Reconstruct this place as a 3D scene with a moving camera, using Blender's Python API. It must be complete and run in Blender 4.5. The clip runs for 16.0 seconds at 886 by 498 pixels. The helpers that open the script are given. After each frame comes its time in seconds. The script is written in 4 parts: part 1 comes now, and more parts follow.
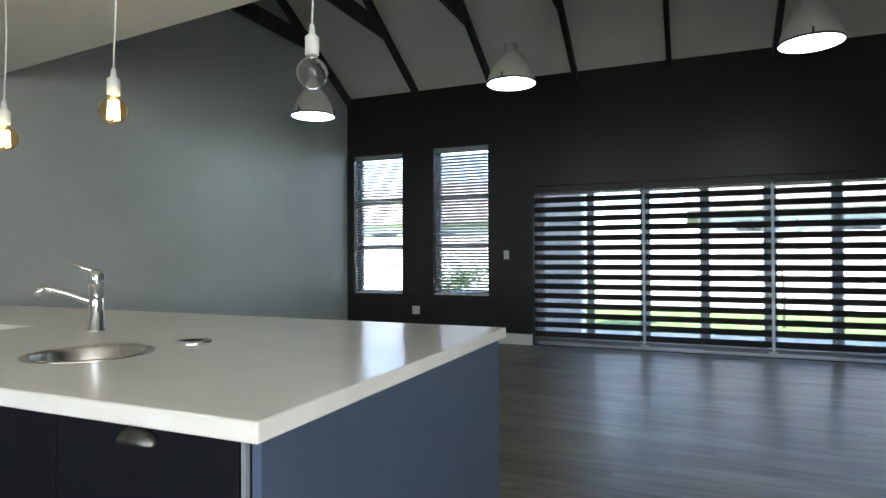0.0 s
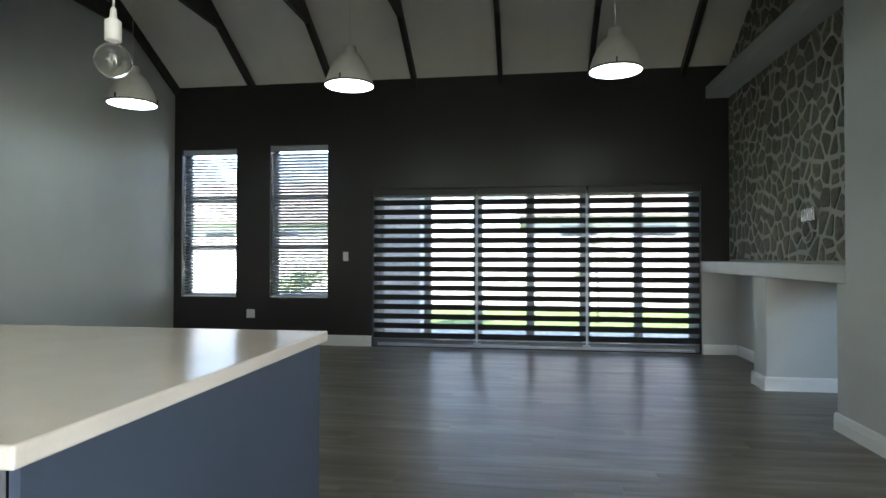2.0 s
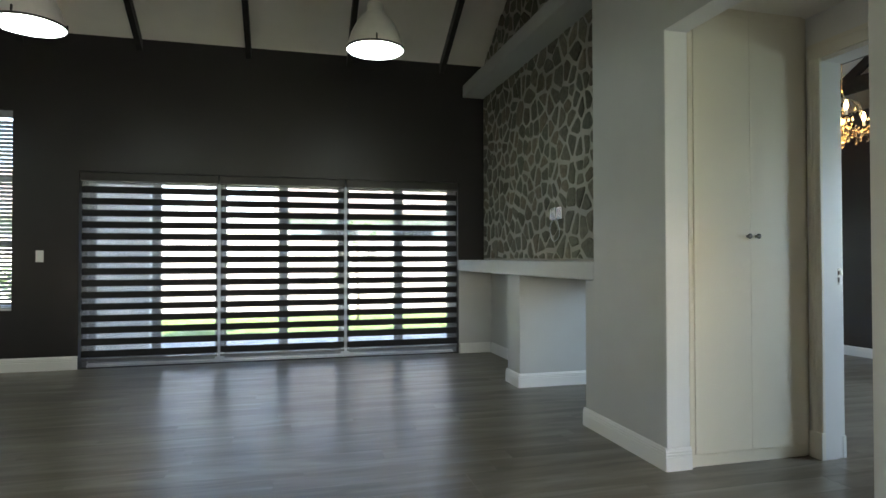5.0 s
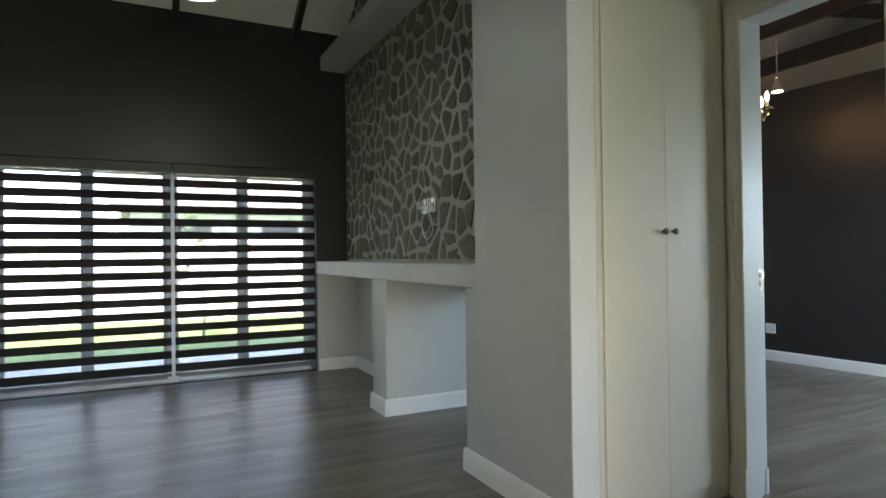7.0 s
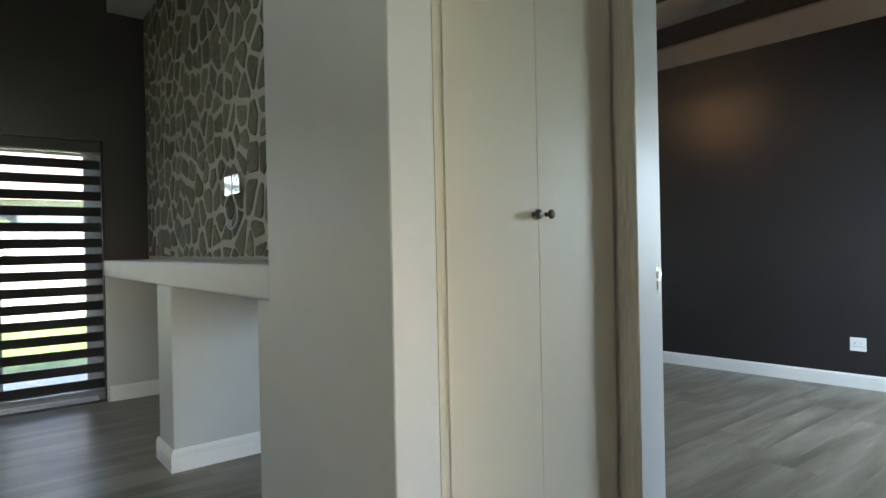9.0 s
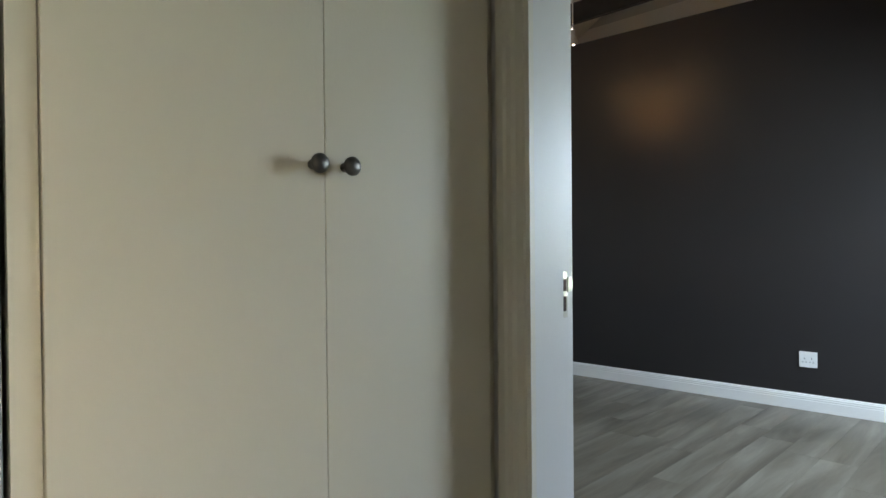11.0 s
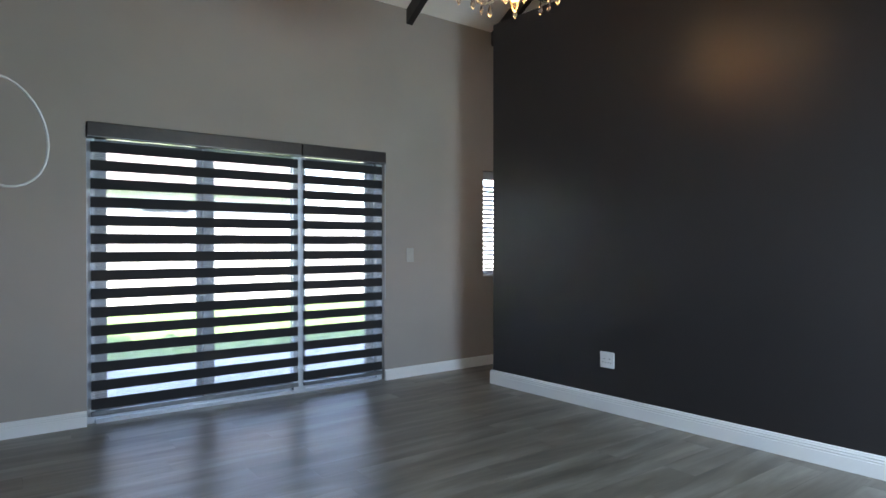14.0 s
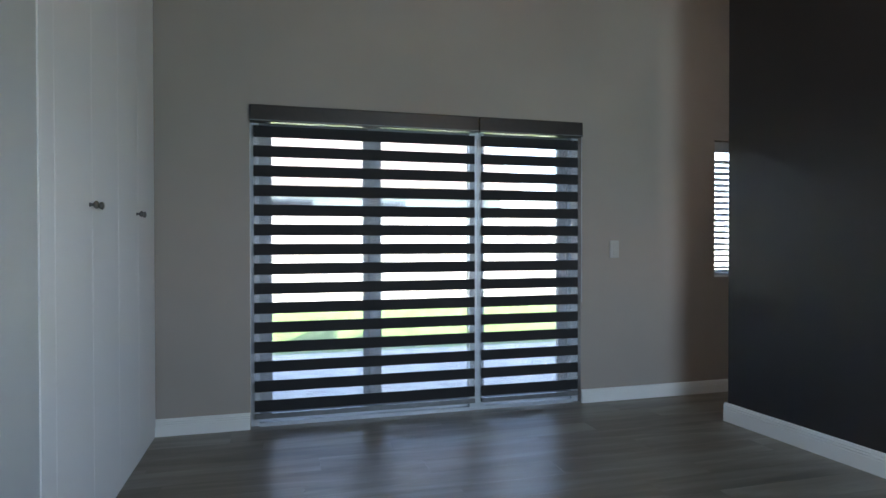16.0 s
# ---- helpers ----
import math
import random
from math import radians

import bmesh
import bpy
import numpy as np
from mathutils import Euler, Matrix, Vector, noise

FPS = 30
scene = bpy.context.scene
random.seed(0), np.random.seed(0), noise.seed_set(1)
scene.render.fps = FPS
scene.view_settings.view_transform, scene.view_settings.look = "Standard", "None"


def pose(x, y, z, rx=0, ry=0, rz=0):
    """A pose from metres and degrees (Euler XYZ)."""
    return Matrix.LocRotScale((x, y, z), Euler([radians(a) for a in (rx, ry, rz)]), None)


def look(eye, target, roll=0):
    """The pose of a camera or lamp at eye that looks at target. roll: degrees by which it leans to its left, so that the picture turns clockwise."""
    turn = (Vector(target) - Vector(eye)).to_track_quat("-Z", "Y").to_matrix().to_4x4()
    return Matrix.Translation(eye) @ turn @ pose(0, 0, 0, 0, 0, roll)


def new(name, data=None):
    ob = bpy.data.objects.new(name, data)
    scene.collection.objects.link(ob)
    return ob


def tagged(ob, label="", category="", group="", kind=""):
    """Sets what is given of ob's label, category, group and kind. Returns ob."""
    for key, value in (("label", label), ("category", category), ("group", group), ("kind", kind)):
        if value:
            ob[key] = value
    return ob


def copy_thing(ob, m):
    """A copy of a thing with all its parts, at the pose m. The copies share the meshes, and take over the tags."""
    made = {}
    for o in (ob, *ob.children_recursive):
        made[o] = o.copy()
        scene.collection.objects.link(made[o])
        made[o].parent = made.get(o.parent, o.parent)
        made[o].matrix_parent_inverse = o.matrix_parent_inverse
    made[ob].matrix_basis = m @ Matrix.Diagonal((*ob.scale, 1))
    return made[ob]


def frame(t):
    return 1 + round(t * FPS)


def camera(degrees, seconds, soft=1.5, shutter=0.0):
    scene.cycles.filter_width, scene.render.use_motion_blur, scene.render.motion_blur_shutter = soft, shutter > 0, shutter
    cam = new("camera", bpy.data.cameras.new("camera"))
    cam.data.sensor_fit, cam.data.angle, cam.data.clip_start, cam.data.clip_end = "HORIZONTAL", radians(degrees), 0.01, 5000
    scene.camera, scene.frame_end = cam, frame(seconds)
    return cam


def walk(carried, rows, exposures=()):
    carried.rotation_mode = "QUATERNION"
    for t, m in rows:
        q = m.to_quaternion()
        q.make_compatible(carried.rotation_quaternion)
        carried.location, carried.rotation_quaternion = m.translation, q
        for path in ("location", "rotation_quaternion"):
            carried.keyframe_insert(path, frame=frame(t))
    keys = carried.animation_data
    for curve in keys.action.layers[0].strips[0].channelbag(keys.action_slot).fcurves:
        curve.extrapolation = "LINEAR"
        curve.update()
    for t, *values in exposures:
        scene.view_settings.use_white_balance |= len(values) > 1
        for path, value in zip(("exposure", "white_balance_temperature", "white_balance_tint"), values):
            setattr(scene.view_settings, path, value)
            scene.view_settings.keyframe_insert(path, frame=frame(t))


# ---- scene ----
cam = camera(73.4, 16.0)
PATH = [
    (0, (2.035, 0.3, 1.206), (1.254, 2.141, 1.231), -0.2),
    (0.5, (2.064, 0.284, 1.215), (1.398, 2.17, 1.24), 0.0),
    (1, (2.075, 0.288, 1.215), (1.529, 2.212, 1.242), 0.2),
    (1.5, (2.107, 0.281, 1.216), (1.69, 2.237, 1.242), 0.1),
    (2, (2.127, 0.296, 1.216), (1.841, 2.276, 1.244), 0.1),
    (2.5, (2.139, 0.329, 1.225), (1.984, 2.323, 1.253), 0.1),
    (3, (2.156, 0.413, 1.219), (2.125, 2.413, 1.249), -0.1),
    (3.5, (2.172, 0.547, 1.217), (2.263, 2.544, 1.246), -0.2),
    (4, (2.209, 0.686, 1.203), (2.435, 2.673, 1.237), -0.1),
    (4.2, (2.176, 0.724, 1.195), (2.466, 2.703, 1.228), -0.1),
    (6.5, (2.538, 1.674, 1.218), (3.32, 3.515, 1.245), -0.5),
    (7, (2.665, 1.874, 1.224), (3.553, 3.666, 1.244), -0.7),
    (7.5, (2.818, 2.066, 1.218), (3.803, 3.807, 1.238), -0.7),
    (8, (2.995, 2.262, 1.221), (4.078, 3.944, 1.234), -0.9),
    (8.5, (3.17, 2.432, 1.208), (4.351, 4.046, 1.219), -0.9),
    (9, (3.414, 2.607, 1.223), (4.66, 4.171, 1.216), -1.2),
    (9.5, (3.619, 2.758, 1.203), (4.934, 4.266, 1.204), -1.1),
    (9.7, (3.692, 2.814, 1.191), (5.040, 4.291, 1.196), -1.0),
    (11.8, (4.737, 3.231, 1.198), (6.139, 4.657, 1.176), -0.4),
    (12, (4.829, 3.258, 1.195), (6.229, 4.686, 1.175), -0.3),
    (12.5, (5.052, 3.317, 1.183), (6.437, 4.759, 1.16), -0.3),
    (13, (5.264, 3.376, 1.19), (6.616, 4.849, 1.167), -0.1),
    (13.5, (5.423, 3.483, 1.148), (6.718, 5.007, 1.136), 0.0),
    (14, (5.587, 3.591, 1.148), (6.765, 5.206, 1.135), -0.0),
    (14.5, (5.762, 3.681, 1.137), (6.771, 5.408, 1.124), -0.1),
    (15, (5.898, 3.831, 1.132), (6.737, 5.646, 1.114), -0.0),
    (15.5, (6.02, 4.029, 1.117), (6.686, 5.915, 1.095), -0.0),
    (16, (6.163, 4.246, 1.109), (6.687, 6.176, 1.088), -0.1),
]
# brightness of the lamps and of the daylight
LAMP_GLOW, BULB_GLOW, CANDLE_GLOW, SPOT_GLOW = 1.2, 6.0, 1.6, 16.0
CHAND, CHAND_POWER = (7.59, 5.74, 2.315), 0.9
SKY = 0.145
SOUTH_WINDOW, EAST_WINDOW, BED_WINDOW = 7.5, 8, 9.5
EXPOSURES = [(0, 3.66, 6100, 11), (3, 3.82, 6650, 11), (7, 3.97, 6950, 12), (9.5, 4.02, 7050, 13), (11.9, 3.78, 7250, 14), (12.4, 4.08, 7100, 14), (13.1, 4.2, 6600, 16), (14.5, 4.14, 6500, 14), (16, 3.75, 6450, 13)]
walk(cam, [(t, look(eye, target, roll)) for t, eye, target, roll in PATH], EXPOSURES)

# ---- world, sun, exposure ----
world = bpy.data.worlds.new("world")
scene.world = world
world.use_nodes = True
wn = world.node_tree.nodes
sky = wn.new("ShaderNodeTexSky")
sky.sky_type = "NISHITA"
sky.sun_disc = False
sky.sun_elevation = radians(52)
sky.sun_rotation = radians(205)
sky.air_density = 1.0
sky.dust_density = 1.0
world.node_tree.links.new(sky.outputs[0], wn["Background"].inputs[0])
wn["Background"].inputs[1].default_value = SKY

sun = new("sun", bpy.data.lights.new("sun", "SUN"))
sun.data.energy = 3.5
sun.data.angle = radians(0.5)
sun.data.color = (1.0, 0.95, 0.87)
sun_az, sun_el = radians(205), radians(52)
sun_dir = Vector((math.sin(sun_az) * math.cos(sun_el), math.cos(sun_az) * math.cos(sun_el), math.sin(sun_el)))
sun.matrix_world = look(tuple(sun_dir * 40), (0, 0, 0))



def window_light(name, at, target, w, h, power, col):
    """The sky's light in a window opening behind the camera."""
    lamp = new(name, bpy.data.lights.new(name, "AREA"))
    lamp.data.shape = "RECTANGLE"
    lamp.data.size, lamp.data.size_y = w, h
    lamp.data.energy = power
    lamp.data.color = col
    lamp.matrix_world = look(at, target)


window_light("window_light_kitchen", (2.05, -2.72, 1.7), (2.05, 0, 1.15), 3.65, 1.35, SOUTH_WINDOW, (0.99, 0.98, 0.95))
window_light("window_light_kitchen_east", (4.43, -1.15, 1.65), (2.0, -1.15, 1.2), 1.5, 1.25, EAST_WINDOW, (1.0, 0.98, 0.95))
window_light("window_light_bedroom", (7.95, 2.36, 1.5), (7.8, 3.9, -0.3), 1.45, 1.15, BED_WINDOW, (0.58, 0.79, 1.0))

candle = new("chandelier_light", bpy.data.lights.new("chandelier_light", "POINT"))
candle.data.energy = CHAND_POWER
candle.data.color = (1.0, 0.44, 0.13)
candle.data.shadow_soft_size = 0.12
candle.location = (CHAND[0], CHAND[1], CHAND[2] + 0.22)

# ---- plan, metres ----
XW, YN = -2.93, 8.21            # lounge west and north walls, inner faces
XF = 4.283                       # face of the chimney breast and passage wall
YP = 3.92                        # south corner of the breast, jamb of the passage opening
YC = 3.925                       # front of the passage cupboard
XD0, XD1 = 5.292, 5.446            # bedroom door wall
YJ, YJS = 3.875, 3.02             # bedroom door jambs
XB, YBN, XDK = 5.45, 7.96, 8.83 # bedroom west, north and dark walls
YS = -2.6                        # kitchen south wall
EAVE, PITCH = 3.65, 0.574        # lounge ceiling at the north wall, its slope
RIDGE_Y = 4.5
XSTONE = 4.625
BED_S = 2.5
DK_SLOPE = 0.08                  # the charcoal wall drifts east going south
DK_TOP = 2.97
XE = 10.6                        # east wall of the dressing recess

# ---- material helpers ----


def rgb(c):
    return (c[0], c[1], c[2], 1.0)


def base_mat(name):
    m = bpy.data.materials.new(name)
    m.use_nodes = True
    nt = m.node_tree
    return m, nt, nt.nodes["Principled BSDF"]


def tex_noise(nt, scale, detail=4, rough=0.55, stretch=(1, 1, 1), coord="Object"):
    tc = nt.nodes.new("ShaderNodeTexCoord")
    mp = nt.nodes.new("ShaderNodeMapping")
    mp.inputs["Scale"].default_value = stretch
    nz = nt.nodes.new("ShaderNodeTexNoise")
    nz.inputs["Scale"].default_value = scale
    nz.inputs["Detail"].default_value = detail
    nz.inputs["Roughness"].default_value = rough
    nt.links.new(tc.outputs[coord], mp.inputs[0])
    nt.links.new(mp.outputs[0], nz.inputs["Vector"])
    return nz


def ramp(nt, src, stops):
    r = nt.nodes.new("ShaderNodeValToRGB")
    e = r.color_ramp.elements
    while len(e) < len(stops):
        e.new(0.5)
    for i, (p, c) in enumerate(stops):
        e[i].position = p
        e[i].color = rgb(c)
    nt.links.new(src, r.inputs[0])
    return r


def bump(nt, src, bsdf, strength, dist):
    b = nt.nodes.new("ShaderNodeBump")
    b.inputs["Strength"].default_value = strength
    b.inputs["Distance"].default_value = dist
    nt.links.new(src, b.inputs["Height"])
    nt.links.new(b.outputs[0], bsdf.inputs["Normal"])
    return b


def mix(nt, a, b, fac, mode="MIX"):
    mx = nt.nodes.new("ShaderNodeMix")
    mx.data_type = "RGBA"
    mx.blend_type = mode
    for sock, v in ((mx.inputs[6], a), (mx.inputs[7], b), (mx.inputs[0], fac)):
        if isinstance(v, (int, float)):
            sock.default_value = v
        elif isinstance(v, tuple):
            sock.default_value = rgb(v)
        else:
            nt.links.new(v, sock)
    return mx.outputs[2]


def paint(name, col, rough=0.5, var=0.06, relief=0.12, spec=0.5):
    """Rolled wall paint: soft blotches, fine roller stipple."""
    m, nt, b = base_mat(name)
    big = tex_noise(nt, 1.1, 3)
    lo = tuple(c * (1 - var) for c in col)
    hi = tuple(min(1, c * (1 + var)) for c in col)
    r = ramp(nt, big.outputs[0], [(0.3, lo), (0.7, hi)])
    nt.links.new(r.outputs[0], b.inputs["Base Color"])
    fine = tex_noise(nt, 160, 3)
    bump(nt, fine.outputs[0], b, relief, 0.002)
    mid = tex_noise(nt, 4.0, 4)
    rr = nt.nodes.new("ShaderNodeMapRange")
    rr.inputs[3].default_value = rough * 0.88
    rr.inputs[4].default_value = min(1, rough * 1.12)
    nt.links.new(mid.outputs[0], rr.inputs[0])
    nt.links.new(rr.outputs[0], b.inputs["Roughness"])
    b.inputs["Specular IOR Level"].default_value = spec
    return m


def plain(name, col, rough=0.4, metal=0.0, var=0.05, scale=30, relief=0.05):
    m, nt, b = base_mat(name)
    nz = tex_noise(nt, scale, 4)
    lo = tuple(c * (1 - var) for c in col)
    hi = tuple(min(1, c * (1 + var)) for c in col)
    r = ramp(nt, nz.outputs[0], [(0.35, lo), (0.65, hi)])
    nt.links.new(r.outputs[0], b.inputs["Base Color"])
    b.inputs["Roughness"].default_value = rough
    b.inputs["Metallic"].default_value = metal
    if relief:
        bump(nt, nz.outputs[0], b, relief, 0.001)
    return m


def glow(name, col, strength):
    m, nt, b = base_mat(name)
    b.inputs["Base Color"].default_value = rgb(col)
    b.inputs["Emission Color"].default_value = rgb(col)
    b.inputs["Emission Strength"].default_value = strength
    return m


def glass_mat(name, tint=(1, 1, 1), rough=0.0, ior=1.45):
    m, nt, b = base_mat(name)
    b.inputs["Base Color"].default_value = rgb(tint)
    b.inputs["Roughness"].default_value = rough
    b.inputs["Transmission Weight"].default_value = 1.0
    b.inputs["IOR"].default_value = ior
    return m


def floor_mat():
    """Grey-brown wood-look vinyl: long streaks along the plank, tone by plank."""
    m, nt, b = base_mat("vinyl_plank")
    info = nt.nodes.new("ShaderNodeObjectInfo")
    geo = nt.nodes.new("ShaderNodeNewGeometry")
    add = nt.nodes.new("ShaderNodeVectorMath")
    add.operation = "MULTIPLY_ADD"
    comb = nt.nodes.new("ShaderNodeCombineXYZ")
    for i in range(3):
        nt.links.new(info.outputs["Random"], comb.inputs[i])
    nt.links.new(comb.outputs[0], add.inputs[0])
    add.inputs[1].default_value = (7.0, 2.0, 3.0)
    nt.links.new(geo.outputs["Position"], add.inputs[2])
    mp = nt.nodes.new("ShaderNodeMapping")
    mp.inputs["Scale"].default_value = (0.42, 3.0, 1)
    nt.links.new(add.outputs[0], mp.inputs[0])
    nz = nt.nodes.new("ShaderNodeTexNoise")
    nz.inputs["Scale"].default_value = 2.2
    nz.inputs["Detail"].default_value = 6
    nz.inputs["Roughness"].default_value = 0.6
    nz.inputs["Distortion"].default_value = 0.5
    nt.links.new(mp.outputs[0], nz.inputs["Vector"])
    mp2 = nt.nodes.new("ShaderNodeMapping")
    mp2.inputs["Scale"].default_value = (3, 70, 1)
    nt.links.new(add.outputs[0], mp2.inputs[0])
    nz2 = nt.nodes.new("ShaderNodeTexNoise")
    nz2.inputs["Scale"].default_value = 2.0
    nz2.inputs["Detail"].default_value = 4
    nt.links.new(mp2.outputs[0], nz2.inputs["Vector"])
    streak = ramp(nt, nz.outputs[0], [(0.33, FLOOR_DARK), (0.5, FLOOR_MID), (0.68, FLOOR_LIGHT)])
    grain = ramp(nt, nz2.outputs[0], [(0.3, (0.84, 0.835, 0.82)), (0.7, (1, 1, 1))])
    c1 = mix(nt, streak.outputs[0], grain.outputs[0], 0.7, "MULTIPLY")
    tone = ramp(nt, info.outputs["Random"], [(0.0, (0.965, 0.963, 0.96)), (1.0, (1.0, 1.0, 1.0))])
    c2 = mix(nt, c1, tone.outputs[0], 1.0, "MULTIPLY")
    nt.links.new(c2, b.inputs["Base Color"])
    rr = nt.nodes.new("ShaderNodeMapRange")
    rr.inputs[3].default_value = 0.28
    rr.inputs[4].default_value = 0.40
    nt.links.new(nz2.outputs[0], rr.inputs[0])
    nt.links.new(rr.outputs[0], b.inputs["Roughness"])
    bump(nt, nz2.outputs[0], b, 0.12, 0.001)
    b.inputs["Specular IOR Level"].default_value = 0.48
    return m


def stone_mat(name="field_stone", joined=False):
    m, nt, b = base_mat(name)
    info = nt.nodes.new("ShaderNodeNewGeometry" if joined else "ShaderNodeObjectInfo")
    tone = ramp(nt, info.outputs["Random Per Island" if joined else "Random"], [(0.0, (0.095, 0.092, 0.072)), (0.35, (0.155, 0.15, 0.12)), (0.6, (0.12, 0.124, 0.10)), (0.85, (0.185, 0.165, 0.125)), (1.0, (0.115, 0.10, 0.078))])
    nz = tex_noise(nt, 26, 6, 0.65)
    sp = ramp(nt, nz.outputs[0], [(0.3, (0.68, 0.68, 0.68)), (0.7, (1.6, 1.6, 1.52))])
    c = mix(nt, tone.outputs[0], sp.outputs[0], 0.8, "MULTIPLY")
    nt.links.new(c, b.inputs["Base Color"])
    b.inputs["Roughness"].default_value = 0.75
    nz2 = tex_noise(nt, 14, 5)
    bump(nt, nz2.outputs[0], b, 0.6, 0.012)
    return m


def quartz_mat():
    m, nt, b = base_mat("quartz_top")
    nz = tex_noise(nt, 900, 2)
    r = ramp(nt, nz.outputs[0], [(0.28, (0.50, 0.48, 0.45)), (0.40, (0.70, 0.685, 0.65)), (0.7, (0.74, 0.725, 0.69))])
    nz2 = tex_noise(nt, 5, 5)
    r2 = ramp(nt, nz2.outputs[0], [(0.35, (0.95, 0.94, 0.93)), (0.65, (1, 1, 1))])
    nt.links.new(mix(nt, r.outputs[0], r2.outputs[0], 1.0, "MULTIPLY"), b.inputs["Base Color"])
    b.inputs["Roughness"].default_value = 0.16
    return m


FLOOR_DARK, FLOOR_MID, FLOOR_LIGHT = (0.112, 0.096, 0.076), (0.185, 0.161, 0.130), (0.285, 0.26, 0.22)
M_FLOOR = floor_mat()
M_GROUT_FLOOR = plain("floor_underlay", (0.06, 0.055, 0.05), 0.8)
M_CHARCOAL = paint("charcoal_paint", (0.0220, 0.0195, 0.0207), 0.38, 0.1)
M_GREY = paint("pale_grey_paint", (0.50, 0.51, 0.50), 0.45)
M_WARM = paint("warm_grey_paint", (0.36, 0.32, 0.29), 0.8, 0.06, 0.12, 0.2)
M_CREAM = paint("cream_paint", (0.73, 0.68, 0.565), 0.5, 0.03)
M_TRIM = paint("cream_satin_trim", (0.78, 0.75, 0.67), 0.42, 0.03)
M_WHITE = paint("white_satin_paint", (0.76, 0.76, 0.75), 0.42, 0.03)
M_CEIL = paint("ceiling_board_paint", (0.84, 0.81, 0.75), 0.7)
M_BEAM = plain("dark_stained_timber", (0.022, 0.019, 0.018), 0.5, 0, 0.3, 12, 0.3)
M_MORTAR = paint("pale_mortar", (0.41, 0.395, 0.345), 0.85, 0.12, 0.6)
M_STONE = stone_mat()
M_STONE_FAR = stone_mat("field_stone_far", True)
M_QUARTZ = quartz_mat()
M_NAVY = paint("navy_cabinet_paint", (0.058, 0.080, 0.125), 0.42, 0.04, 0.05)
# dark paint taken near black: the dim light on the fronts is in the colour
M_NAVY_DK = paint("dark_cabinet_paint_shaded", (0.005, 0.0055, 0.008), 0.6, 0.05, 0.05, 0.12)
M_CHROME = plain("chrome", (0.75, 0.76, 0.78), 0.08, 1.0, 0.02, 20, 0)
M_STEEL = plain("brushed_steel", (0.52, 0.50, 0.47), 0.28, 1.0, 0.1, 60, 0.05)
M_PEWTER = plain("pewter", (0.13, 0.125, 0.12), 0.4, 1.0, 0.12, 60, 0.05)
M_ALU = plain("powder_coated_aluminium", (0.20, 0.215, 0.24), 0.45, 0.0, 0.05, 50)
M_ALU_LT = plain("pale_aluminium", (0.55, 0.58, 0.62), 0.4, 0.3, 0.05, 50)
M_BLACK = plain("black_rubber", (0.012, 0.012, 0.013), 0.5)
M_PLASTIC = plain("white_plastic", (0.78, 0.78, 0.77), 0.3, 0, 0.02, 20, 0)
M_BAND = plain("blackout_fabric", (0.018, 0.018, 0.02), 0.85, 0, 0.2, 400, 0.3)
M_SLAT = plain("venetian_slat", (0.38, 0.41, 0.45), 0.4, 0.0, 0.05, 20)
M_GLASS = glass_mat("window_glass")
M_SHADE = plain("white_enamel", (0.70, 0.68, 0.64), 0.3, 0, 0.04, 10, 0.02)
M_LAMP = glow("lamp_diffuser", (0.82, 1.0, 0.97), LAMP_GLOW)
M_ROOF0 = plain("roof_tile", (0.12, 0.11, 0.10), 0.8)
M_CABLE = plain("white_cable", (0.72, 0.71, 0.69), 0.5)

# ---- mesh helpers ----


def bm_box(bm, x0, x1, y0, y1, z0, z1, bevel=0.0):
    r = bmesh.ops.create_cube(bm, size=1.0)
    vs = r["verts"]
    for v in vs:
        v.co = Vector((x0 + (v.co.x + 0.5) * (x1 - x0), y0 + (v.co.y + 0.5) * (y1 - y0), z0 + (v.co.z + 0.5) * (z1 - z0)))
    if bevel > 0:
        es = list({e for v in vs for e in v.link_edges})
        bmesh.ops.bevel(bm, geom=es, offset=bevel, segments=2, affect="EDGES", profile=0.5)
    return bm


def bx(x0, x1, y0, y1, z0, z1, bevel=0.0):
    return bm_box(bmesh.new(), x0, x1, y0, y1, z0, z1, bevel)


def boxes(*rows, bevel=0.0):
    bm = bmesh.new()
    for r in rows:
        bm_box(bm, *r, bevel=bevel)
    return bm


def lathe(profile, steps=32, at=(0, 0, 0), cap=True):
    """A turned body from (radius, height) rows."""
    bm = bmesh.new()
    rings = []
    for r, z in profile:
        rings.append([bm.verts.new((at[0] + r * math.cos(2 * math.pi * i / steps), at[1] + r * math.sin(2 * math.pi * i / steps), at[2] + z)) for i in range(steps)])
    for a, b in zip(rings, rings[1:]):
        for i in range(steps):
            bm.faces.new((a[i], a[(i + 1) % steps], b[(i + 1) % steps], b[i]))
    if cap:
        for ring in (rings[0], rings[-1]):
            if (ring[0].co - ring[steps // 2].co).length > 1e-5:
                bm.faces.new(ring)
    bmesh.ops.remove_doubles(bm, verts=bm.verts, dist=1e-6)
    bmesh.ops.recalc_face_normals(bm, faces=bm.faces)
    for f in bm.faces:
        f.smooth = True
    return bm


